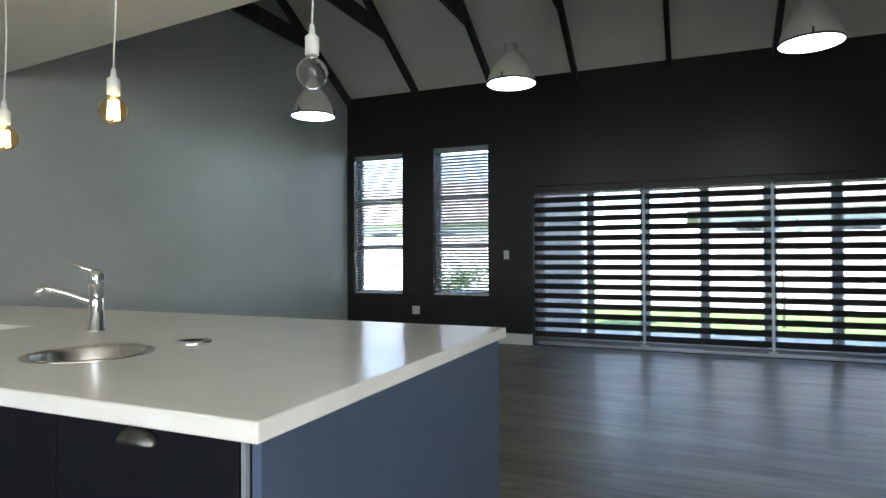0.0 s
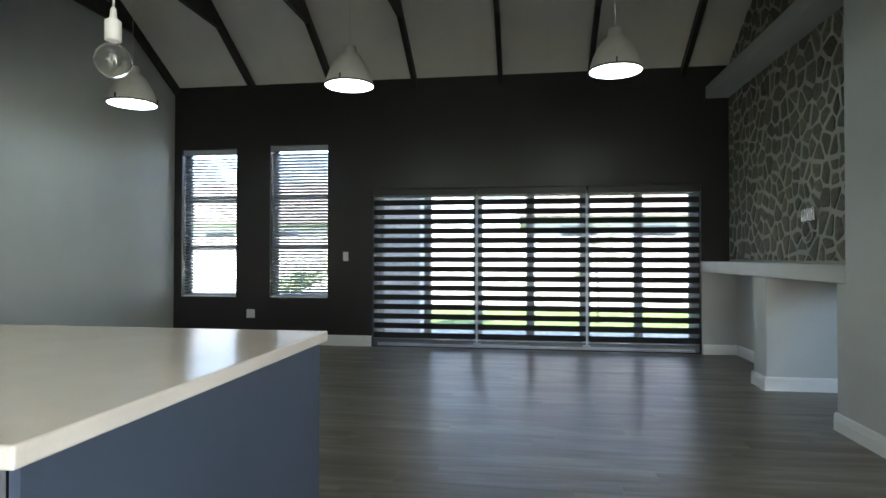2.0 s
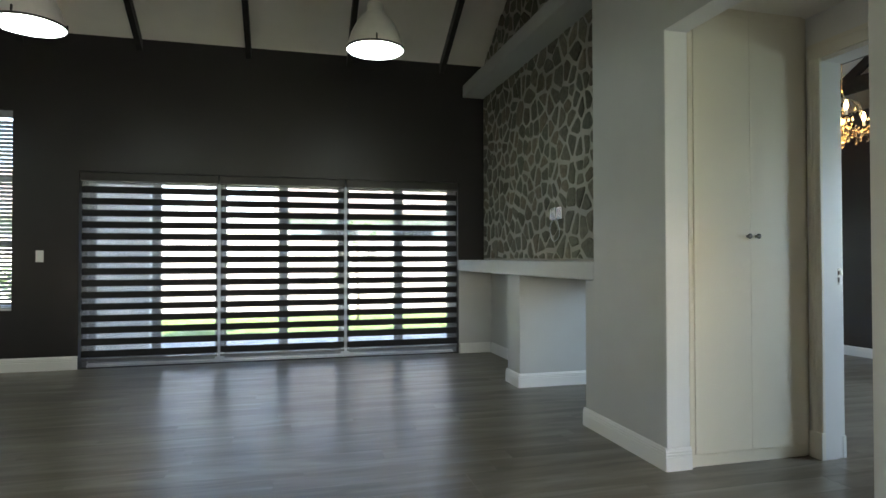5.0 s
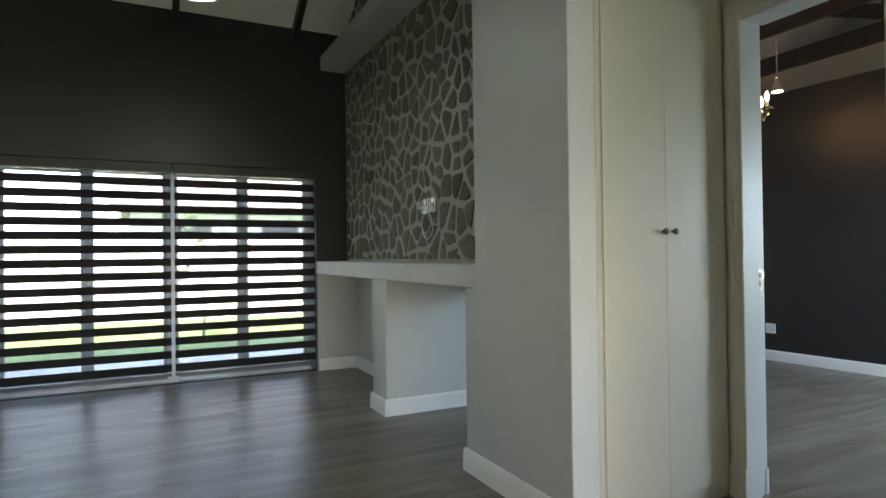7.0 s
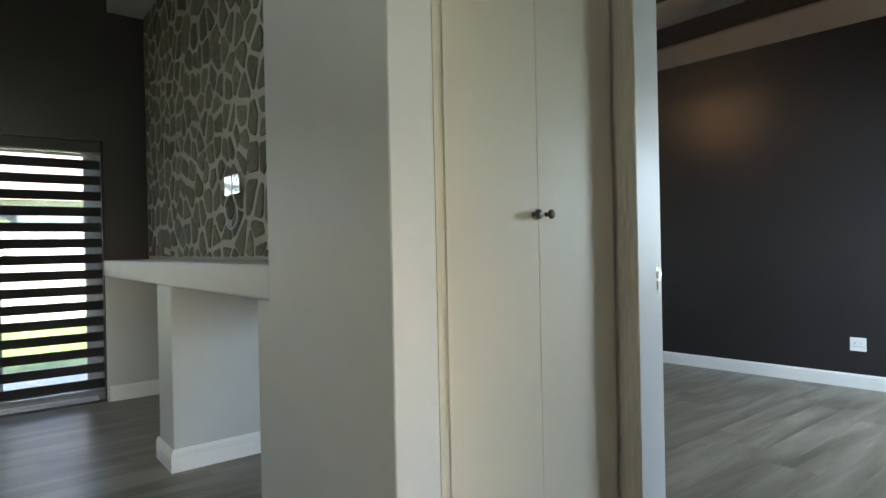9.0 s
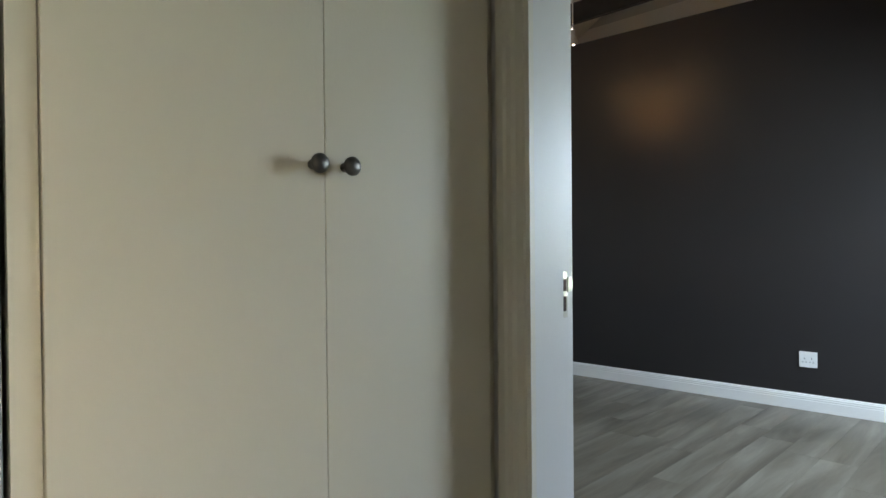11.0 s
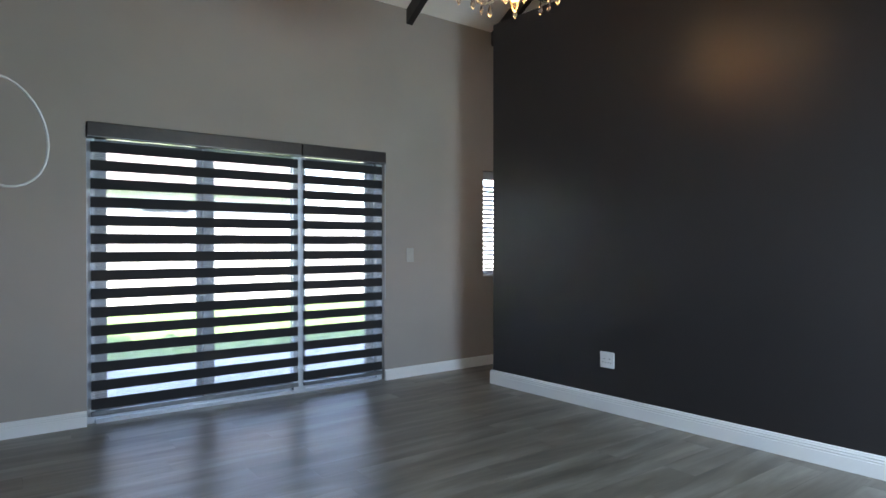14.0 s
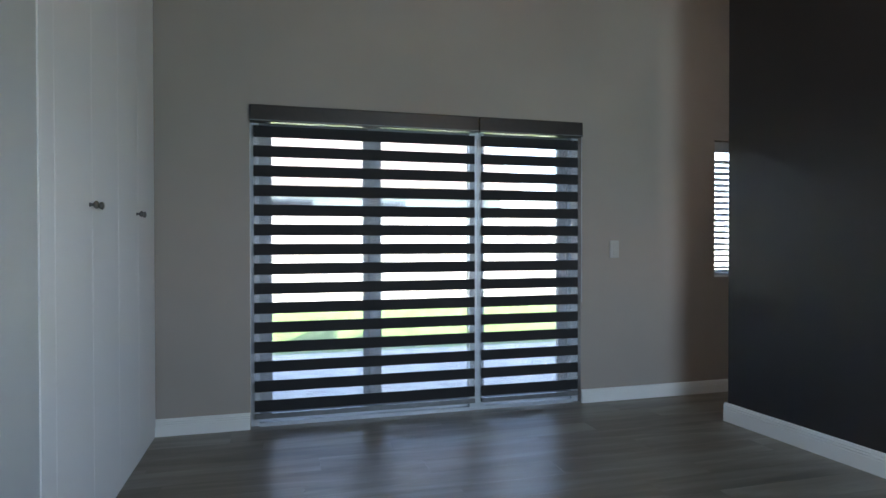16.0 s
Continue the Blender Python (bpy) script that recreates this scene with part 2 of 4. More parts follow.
def tube(points, radius, steps=10, bm=None):
    """A round tube along points."""
    bm = bm or bmesh.new()
    pts = [Vector(p) for p in points]
    rings = []
    side = None
    for i, p in enumerate(pts):
        d = (pts[min(i + 1, len(pts) - 1)] - pts[max(i - 1, 0)]).normalized()
        if side is None:
            side = d.orthogonal().normalized()
        side = (side - d * side.dot(d)).normalized()
        up = d.cross(side)
        rr = radius[i] if isinstance(radius, (list, tuple)) else radius
        rings.append([bm.verts.new(p + (side * math.cos(2 * math.pi * k / steps) + up * math.sin(2 * math.pi * k / steps)) * rr) for k in range(steps)])
    for a, b in zip(rings, rings[1:]):
        for k in range(steps):
            f = bm.faces.new((a[k], a[(k + 1) % steps], b[(k + 1) % steps], b[k]))
            f.smooth = True
    bm.faces.new(rings[0][::-1])
    bm.faces.new(rings[-1])
    return bm


def prism(poly, axis, a, b):
    """A flat polygon given in the two other axes, drawn out along axis from a to b."""
    bm = bmesh.new()

    def place(p, v):
        return {"x": (v, p[0], p[1]), "y": (p[0], v, p[1]), "z": (p[0], p[1], v)}[axis]
    va = [bm.verts.new(place(p, a)) for p in poly]
    vb = [bm.verts.new(place(p, b)) for p in poly]
    n = len(poly)
    bm.faces.new(va)
    bm.faces.new(vb[::-1])
    for i in range(n):
        bm.faces.new((va[i], vb[i], vb[(i + 1) % n], va[(i + 1) % n]))
    bmesh.ops.recalc_face_normals(bm, faces=bm.faces)
    return bm


def mesh_of(name, bm, mat):
    me = bpy.data.meshes.new(name)
    bm.to_mesh(me)
    bm.free()
    if mat:
        me.materials.append(mat)
    return me


def solid(name, bm, mat, label="", category="", group="", kind=""):
    return tagged(new(name, mesh_of(name, bm, mat)), label, category, group, kind)


def struct(name, bm, mat, label, category="wall"):
    return solid(name, bm, mat, label, category, kind="structure")


def thing(name, at, label, category, group=""):
    """An Empty at the thing's base; its parts are made in world places and hung under it."""
    ob = tagged(new(name), label, category, group)
    ob.location = at
    ob.empty_display_size = 0.1
    return ob


def origin_of(ob):
    v = Vector(ob.location)
    while ob.parent:
        ob = ob.parent
        v = v + Vector(ob.location)
    return v


def part(name, bm, material, parent, label=""):
    """One mesh under a thing or a part; the bmesh is in world places."""
    o = origin_of(parent)
    bmesh.ops.translate(bm, verts=bm.verts, vec=-o)
    ob = new(name, mesh_of(name, bm, material))
    ob.parent = parent
    return tagged(ob, label)

# ---- structure ----


def wall_x(x0, x1, y0, y1, z1, holes):
    """A wall along x with rectangular holes (x0, x1, z0, z1)."""
    rows, x = [], x0
    for hx0, hx1, hz0, hz1 in sorted(holes):
        rows.append((x, hx0, y0, y1, 0, z1))
        if hz0 > 0:
            rows.append((hx0, hx1, y0, y1, 0, hz0))
        rows.append((hx0, hx1, y0, y1, hz1, z1))
        x = hx1
    rows.append((x, x1, y0, y1, 0, z1))
    return boxes(*rows)


W1 = (-2.81, -1.976, 0.65, 2.755)
W2 = (-1.475, -0.63, 0.65, 2.785)
SD = (0.002, 4.292, 0.0, 2.15)
BSD = (5.98, 8.158, 0.0, 1.93)
BW = (9.25, 10.25, 0.85, 1.86)

struct("wall_north", wall_x(XW - 0.2, 4.72, YN, YN + 0.25, EAVE + 0.3, [W1, W2, SD]), M_CHARCOAL, "matt charcoal painted wall with two tall windows and a sliding door")
RZ = EAVE + (YN - RIDGE_Y) * PITCH
struct("wall_west", prism([(YS - 0.2, -0.05), (YN + 0.25, -0.05), (YN + 0.25, EAVE - 0.1), (RIDGE_Y, RZ + 0.05), (YS - 0.2, RZ + 0.05 - (RIDGE_Y - YS) * PITCH)], "x", XW - 0.2, XW), M_GREY, "pale grey painted gable wall")
struct("wall_south", wall_x(XW, XF + 0.2, YS - 0.2, YS, 3.2, [(0.2, 3.9, 1.0, 2.4)]), M_GREY, "pale grey painted kitchen wall")
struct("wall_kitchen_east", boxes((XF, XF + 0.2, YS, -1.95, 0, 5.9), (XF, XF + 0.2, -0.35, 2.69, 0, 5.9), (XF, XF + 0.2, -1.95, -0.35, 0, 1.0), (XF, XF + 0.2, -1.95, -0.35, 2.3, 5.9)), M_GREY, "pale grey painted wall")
struct("wall_passage_header", bx(XF, XF + 0.15, 2.69, YP, 2.492, 5.9), M_GREY, "pale grey wall over the passage opening")
pier = struct("wall_chimney_breast", boxes((XF, XF + 0.15, YP, 4.74, 0, 5.9)), M_GREY, "pale grey painted chimney breast pier")
struct("trim_passage", boxes((XF + 0.003, XF + 0.148, YP - 0.004, YP - 0.0005, 0.0, 2.488), (XF + 0.003, XF + 0.148, 2.6905, YP - 0.0045, 2.488, 2.4915)), M_WHITE, "white painted lining of the passage opening", "trim")
struct("wall_passage_south", bx(XF + 0.2, XD0, 2.45, 2.69, 0, 2.9), M_WHITE, "white painted passage wall")
struct("ceiling_passage", bx(XF + 0.15, XD0, 2.45, YC + 0.7, 2.66, 2.75), M_CEIL, "flat white ceiling over the passage", "ceiling")
struct("wall_niche_back", boxes((4.72, 5.396, 6.445, YN + 0.2, 0, 1.035), (XF + 0.15, 5.396, 4.60, 4.86, 0, 1.033), (XF + 0.001, XF + 0.15, 4.742, 4.86, 0, 1.034)), M_GREY, "pale grey back walls of the hearth niches")
struct("wall_niche_side", bx(XF + 0.004, 4.72, YN - 0.02, YN - 0.001, 0, 1.035), M_GREY, "pale grey painted side of the wood niche")
struct("wall_niche_nib", bx(XF, 5.396, 6.14, 6.445, 0, 1.035, 0.008), M_GREY, "pale grey painted nib wall between two niches")
struct("mantel", bx(XF, 5.396, 4.742, YN - 0.002, 1.036, 1.172, 0.01), M_GREY, "pale grey plastered mantel ledge", "mantel")
struct("plaster_beam", bx(4.345, XSTONE + 0.03, 4.742, YN - 0.001, 3.235, 3.385, 0.008), M_GREY, "pale grey plastered beam over the stone cladding", "beam")
stone_wall = struct("wall_stone", bx(XSTONE, XSTONE + 0.25, 4.742, YN - 0.001, 1.173, 5.9), M_MORTAR, "field-stone clad chimney wall with pale mortar")

# lounge ceiling, both slopes
struct("ceiling", prism([(YN + 0.25, EAVE - 0.25 * PITCH), (RIDGE_Y, RZ), (YS - 0.2, RZ - (RIDGE_Y - YS + 0.2) * PITCH), (YS - 0.2, RZ - (RIDGE_Y - YS + 0.2) * PITCH + 0.1), (RIDGE_Y, RZ + 0.1), (YN + 0.25, EAVE - 0.25 * PITCH + 0.1)], "x", XW, 4.9), M_CEIL, "white painted sloping ceiling boards", "ceiling")
kitchen_edge = [(XW, 3.145), (XF, 2.43)]
kc = prism([(XW, YS), (XF, YS)] + kitchen_edge[::-1], "z", 2.60, 2.68)
kb = prism(kitchen_edge + [(XF, 2.39), (XW, 3.105)], "z", 2.68, 5.2)
km = mesh_of("bulkhead", kb, None)
kc.from_mesh(km)
bpy.data.meshes.remove(km)
struct("ceiling_kitchen", kc, M_CEIL, "flat white kitchen ceiling with a bulkhead edge", "ceiling")
SP = math.sqrt(1 + PITCH * PITCH)


def truss(x, eave_y, eave_z, ridge_y, south_y, tie_z, label):
    t = thing("roof_truss", (x, ridge_y, 0), label, "roof truss", "roof trusses")
    rz = eave_z + (eave_y - ridge_y) * PITCH
    d = 0.13

    def slope(ya, yb, s):
        za = rz - abs(ya - ridge_y) * PITCH
        zb = rz - abs(yb - ridge_y) * PITCH
        return prism([(ya, za - 0.002), (yb, zb - 0.002), (yb, zb - d), (ya, za - d)], "x", x - 0.03, x + 0.03)
    part("rafter", slope(eave_y, ridge_y, 1), M_BEAM, t)
    part("rafter", slope(ridge_y, south_y, 1), M_BEAM, t)
    half = (rz - tie_z - 0.2) / PITCH
    part("tie_beam", prism([(ridge_y - half, tie_z), (ridge_y + half + 0.16, tie_z), (ridge_y + half - 0.12, tie_z + 0.2), (ridge_y - half + 0.12, tie_z + 0.2)], "x", x - 0.024, x + 0.024), M_BEAM, t)
    return t


t0 = truss(-2.885, YN, EAVE, RIDGE_Y, 3.0, 4.08, "dark stained timber truss under the sloping ceiling")
for i in range(1, 7):
    copy_thing(t0, pose(-2.885 + 1.160 * i, RIDGE_Y, 0))

# passage, door wall and bedroom
struct("wall_door", boxes((XD0, XD1, YJ, 4.6, 0, 3.0), (XD0, XD1, 2.3, YJS, 0, 3.0), (XD0, XD1, YJS, YJ, 2.38, 3.0)), M_WHITE, "white painted wall round the bedroom door")
struct("wall_bedroom_west", boxes((XB - 0.05, XB, 6.27, YBN + 0.2, 0, 5.8), (XB - 0.05, XB, 2.3, 4.6, 3.0, 5.8), (XB - 0.05, XB + 0.012, 6.0, 6.27, 0, 5.8), (XB - 0.05, XB + 0.012, 4.86, 6.0, 0.99, 5.8), (XB - 0.05, XB + 0.012, 4.6, 4.86, 0, 5.8)), M_GREY, "pale grey painted bedroom wall")
struct("wall_bedroom_north", wall_x(XB - 0.05, XE, YBN, YBN + 0.25, 3.6, [BSD, BW]), M_WARM, "warm pale grey bedroom wall with a sliding door")


def dark_x(y):
    """Face of the charcoal wall at y."""
    return XDK + (7.33 - y) * DK_SLOPE


struct("wall_bedroom_dark", prism([(dark_x(2.3), 2.3), (dark_x(7.33), 7.33), (dark_x(7.33) + 0.13, 7.33), (dark_x(2.3) + 0.13, 2.3)], "z", 0, DK_TOP), M_CHARCOAL, "satin charcoal feature wall, free at its far end")
struct("wall_bedroom_south", wall_x(XB - 0.05, XE, 2.3, BED_S, 5.8, [(7.2, 8.7, 0.9, 2.1)]), M_WARM, "warm pale grey bedroom wall")
struct("wall_dressing_east", bx(XE, XE + 0.2, 2.3, YBN + 0.25, 0, 3.75), M_WHITE, "white painted dressing room wall")
# grey where the wall below is white: the unlit gable's shade as colour
struct("wall_dressing_gable", bx(XE, XE + 0.2, 2.3, YBN + 0.25, 3.75, 5.8), M_GREY, "gable over the dressing room, greyed to look unlit")
BE = 3.2
BR = 5.2
BRZ = BE + (YBN - BR) * PITCH
struct("ceiling_bedroom", prism([(YBN + 0.25, BE - 0.25 * PITCH), (BR, BRZ), (2.3, BRZ - (BR - 2.3) * PITCH), (2.3, BRZ - (BR - 2.3) * PITCH + 0.1), (BR, BRZ + 0.1), (YBN + 0.25, BE - 0.25 * PITCH + 0.1)], "x", XB - 0.05, XE + 0.2), M_CEIL, "white painted sloping bedroom ceiling", "ceiling")
b0 = truss(6.47, YBN, BE, BR, BED_S, 3.43, "dark stained timber truss under the bedroom ceiling")
for x in (7.44, 8.41):
    copy_thing(b0, pose(x, BR, 0))
b1 = truss(9.38, YBN, BE, BR, BED_S, 3.35, "dark stained timber truss above the charcoal wall")
part("king_post", bx(9.35, 9.41, BR - 0.07, BR + 0.07, 3.552, BRZ - 0.14), M_BEAM, b1)
for s in (-1, 1):
    part("strut", prism([(BR + s * 0.08, 3.57), (BR + s * 0.08, 3.73), (BR + s * 1.0, BRZ - 1.0 * PITCH - 0.14), (BR + s * 1.12, BRZ - 1.12 * PITCH - 0.14)], "x", 9.36, 9.40), M_BEAM, b1)

# outer roof over the whole house
RO = 0.3
struct("roof", prism([(YN + 0.7, EAVE - 0.7 * PITCH + RO), (RIDGE_Y, RZ + RO), (YS - 0.6, RZ - (RIDGE_Y - YS + 0.6) * PITCH + RO), (YS - 0.6, RZ - (RIDGE_Y - YS + 0.6) * PITCH + RO + 0.1), (RIDGE_Y, RZ + RO + 0.1), (YN + 0.7, EAVE - 0.7 * PITCH + RO + 0.1)], "x", XW - 0.6, XE + 0.6), M_ROOF0, "tiled roof over the house", "roof")
struct("wall_gable_east", prism([(2.3, 2.5), (YBN + 0.25, 2.5), (YBN + 0.25, EAVE), (RIDGE_Y, RZ + 0.2), (2.3, 4.3)], "x", XE + 0.2, XE + 0.3), M_GREY, "plastered outer gable")
# floors: dark underlay, planks laid along x follow at the end
struct("floor", bx(XW - 0.2, XE + 0.2, YS - 0.2, YN + 0.25, -0.2, -0.004), M_GROUT_FLOOR, "grey-brown wood-look vinyl plank floor", "floor")

# ---- outdoors ----
M_LAWN = plain("lawn_grass", (0.09, 0.16, 0.03), 0.9, 0, 0.35, 8, 0.6)
M_PAVE = plain("patio_paving", (0.42, 0.41, 0.39), 0.8, 0, 0.1, 4, 0.3)
M_YARDWALL = paint("boundary_wall_plaster", (0.62, 0.61, 0.58), 0.85)
M_ROOF = plain("terracotta_roof", (0.22, 0.19, 0.17), 0.8, 0, 0.2, 6, 0.4)
M_LEAF = plain("leaf", (0.07, 0.12, 0.035), 0.6, 0, 0.3, 9, 0.2)
M_BARK = plain("bark", (0.16, 0.12, 0.09), 0.85, 0, 0.3, 20, 0.6)
struct("ground", bx(-400, 400, -400, 400, -0.6, -0.21), M_LAWN, "green lawn reaching into the distance", "ground")
struct("lawn", bx(-20, 30, 10.6, 15.6, -0.21, -0.06), M_LAWN, "sunlit green lawn", "lawn")
struct("pavement", bx(-20, 30, YN + 0.25, 10.6, -0.21, -0.05), M_PAVE, "pale paved patio outside the sliding doors", "pavement")
struct("wall_boundary", bx(-20, 30, 15.6, 15.8, -0.21, 1.75), M_YARDWALL, "plastered garden boundary wall")

# ---- skirting ----
SK = [(0, 0), (0.018, 0), (0.018, 0.078), (0.015, 0.083), (0.018, 0.088), (0.018, 0.094), (0.0145, 0.099), (0.0165, 0.104), (0.0165, 0.109), (0.012, 0.113), (0.010, 0.121), (0.004, 0.126), (0, 0.126)]


def skirt_x(x0, x1, y, side, h=1.0):
    """Along x on a wall face at y; side: the way the face looks in y."""
    struct("baseboard", prism([(y + side * (d + 0.0005), z * h) for d, z in SK], "x", x0, x1), M_WHITE, "white grooved skirting board", "skirting")


def skirt_y(y0, y1, x, side):
    struct("baseboard", prism([(x + side * (d + 0.0005), z) for d, z in SK], "y", y0, y1), M_WHITE, "white grooved skirting board", "skirting")


skirt_x(XW + 0.02, -0.001, YN, -1, 1.15)
skirt_y(2.46, YN - 0.02, XW, 1)
skirt_y(YP - 0.018, 4.878, XF, -1)
skirt_x(XF - 0.018, XF + 0.15, YP - 0.004, -1)
skirt_x(XF + 0.02, 4.70, YN - 0.02, -1)
skirt_y(6.465, YN - 0.04, 4.72, -1)
skirt_y(6.122, 6.463, XF, -1)
skirt_x(XF, 5.39, 6.14, -1)
skirt_x(XF, 5.39, 6.445, 1)
skirt_x(XF + 0.01, 5.39, 4.86, 1)
skirt_x(XB, BSD[0] - 0.002, YBN, -1, 0.78)
skirt_x(BSD[1] + 0.002, XE, YBN, -1, 0.72)
dark_skirt = prism([(-d - 0.0005, z * 0.9) for d, z in SK], "y", BED_S, 7.348)
for v in dark_skirt.verts:
    v.co.x += dark_x(v.co.y)
struct("baseboard", dark_skirt, M_WHITE, "white grooved skirting board under the charcoal wall", "skirting")
skirt_x(XDK, XDK + 0.13, 7.33, 1, 0.9)
skirt_y(YS, 2.69, XF, -1)
skirt_y(4.62, 4.86, XB + 0.012, 1)
skirt_y(6.0, 6.27, XB + 0.012, 1)

# ---- glazed doors and windows ----


def slider(name, x0, x1, z1, y, leaves, label, posts=(), frame_mat=None):
    """Aluminium sliding door: outer frame, leaves on two tracks with glass."""
    d = thing(name, ((x0 + x1) / 2, y, 0), label, "sliding door")
    d["kind"] = "structure"
    ft = 0.05
    part("outer_frame", boxes((x0, x0 + ft, y, y + 0.10, 0, z1), (x1 - ft, x1, y, y + 0.10, 0, z1), (x0 + ft, x1 - ft, y, y + 0.10, z1 - ft, z1)), frame_mat or M_ALU, d)
    part("track", boxes((x0 + ft, x1 - ft, y - 0.02, y + 0.10, 0, 0.022), (x0 + ft, x1 - ft, y + 0.022, y + 0.03, 0.022, 0.034), (x0 + ft, x1 - ft, y + 0.065, y + 0.073, 0.022, 0.034)), M_ALU_LT, d, "pale aluminium floor track")
    for px in posts:
        part("mullion_post", bx(px - 0.05, px + 0.05, y - 0.022, y + 0.011, 0.023, z1 - ft), M_ALU_LT, d, "pale aluminium post")
    w = (x1 - x0 - 2 * ft) / leaves
    for i in range(leaves):
        a, b = x0 + ft + i * w - 0.02, x0 + ft + (i + 1) * w + 0.02
        a, b = max(a, x0 + ft), min(b, x1 - ft)
        yy = y + (0.012 if i % 2 else 0.054)
        leaf = part("door_leaf", boxes((a, a + 0.075, yy, yy + 0.035, 0.036, z1 - ft), (b - 0.075, b, yy, yy + 0.035, 0.036, z1 - ft), (a + 0.075, b - 0.075, yy, yy + 0.035, 0.036, 0.115), (a + 0.075, b - 0.075, yy, yy + 0.035, z1 - ft - 0.06, z1 - ft)), M_ALU, d)
        p = part("pane", bx(a + 0.075, b - 0.075, yy + 0.015, yy + 0.02, 0.115, z1 - ft - 0.06), M_GLASS, leaf)
        p.visible_shadow = False
    return d


slider("door_1", SD[0], SD[1], SD[3], YN + 0.12, 6, "grey aluminium sliding door with six glass leaves", (1.434, 2.878))
slider("door_2", BSD[0], BSD[1], BSD[3], YBN + 0.045, 3, "grey aluminium bedroom sliding door with glass leaves", (7.409,), M_ALU_LT)


def window(name, h, y, rows, label):
    x0, x1, z0, z1 = h
    w = thing(name, ((x0 + x1) / 2, y, z0), label, "window")
    w["kind"] = "structure"
    f = 0.045
    part("window_frame", boxes((x0, x0 + f, y, y + 0.06, z0, z1), (x1 - f, x1, y, y + 0.06, z0, z1), (x0 + f, x1 - f, y, y + 0.06, z0, z0 + f), (x0 + f, x1 - f, y, y + 0.06, z1 - f, z1)), M_ALU, w)
    st = (z1 - z0) / rows
    for i in range(rows):
        a, b = z0 + i * st + (f if i == 0 else 0.04), z0 + (i + 1) * st - (f if i == rows - 1 else 0.04)
        if i:
            part("transom", bx(x0 + f, x1 - f, y, y + 0.06, z0 + i * st - 0.04, z0 + i * st + 0.04), M_ALU, w)
        p = part("pane", bx(x0 + f, x1 - f, y + 0.026, y + 0.031, a, b), M_GLASS, w)
        p.visible_shadow = False
    part("window_sill", bx(x0, x1, y - 0.14, y, z0, z0 + 0.012), M_WHITE, w)
    return w


window("window_1", W1, YN + 0.17, 3, "tall grey aluminium window in three panes")
window("window_2", W2, YN + 0.17, 3, "tall grey aluminium window in three panes")
window("window_3", BW, YBN + 0.17, 1, "small aluminium bedroom window")

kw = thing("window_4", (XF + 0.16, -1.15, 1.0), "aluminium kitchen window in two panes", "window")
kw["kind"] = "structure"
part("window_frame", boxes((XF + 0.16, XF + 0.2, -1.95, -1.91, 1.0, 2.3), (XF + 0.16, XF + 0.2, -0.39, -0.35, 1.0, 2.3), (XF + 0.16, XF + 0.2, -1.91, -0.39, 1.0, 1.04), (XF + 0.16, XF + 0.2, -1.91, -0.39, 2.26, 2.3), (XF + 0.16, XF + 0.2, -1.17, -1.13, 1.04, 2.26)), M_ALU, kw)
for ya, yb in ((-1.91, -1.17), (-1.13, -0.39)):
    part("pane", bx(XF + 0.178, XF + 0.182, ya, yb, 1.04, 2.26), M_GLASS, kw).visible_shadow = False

# ---- blinds ----


def sheer_mat():
    m, nt, b = base_mat("sheer_fabric")
    b.inputs["Base Color"].default_value = (0.55, 0.57, 0.6, 1)
    b.inputs["Roughness"].default_value = 0.9
    tr = nt.nodes.new("ShaderNodeBsdfTransparent")
    mx = nt.nodes.new("ShaderNodeMixShader")
    mx.inputs[0].default_value = 0.72
    nt.links.new(b.outputs[0], mx.inputs[1])
    nt.links.new(tr.outputs[0], mx.inputs[2])
    nt.links.new(mx.outputs[0], nt.nodes["Material Output"].inputs["Surface"])
    return m


M_SHEER = sheer_mat()
M_CASSETTE = plain("dark_cassette", (0.035, 0.032, 0.032), 0.4, 0.2, 0.1, 30)
ZP, ZD = 0.129, 0.074               # pitch and dark band of the lounge blinds
M_BROWN = plain("brown_cassette", (0.03, 0.022, 0.020), 0.4, 0.2, 0.1, 30)
M_RAIL = plain("grey_rail", (0.16, 0.165, 0.17), 0.4, 0.4, 0.1, 30)


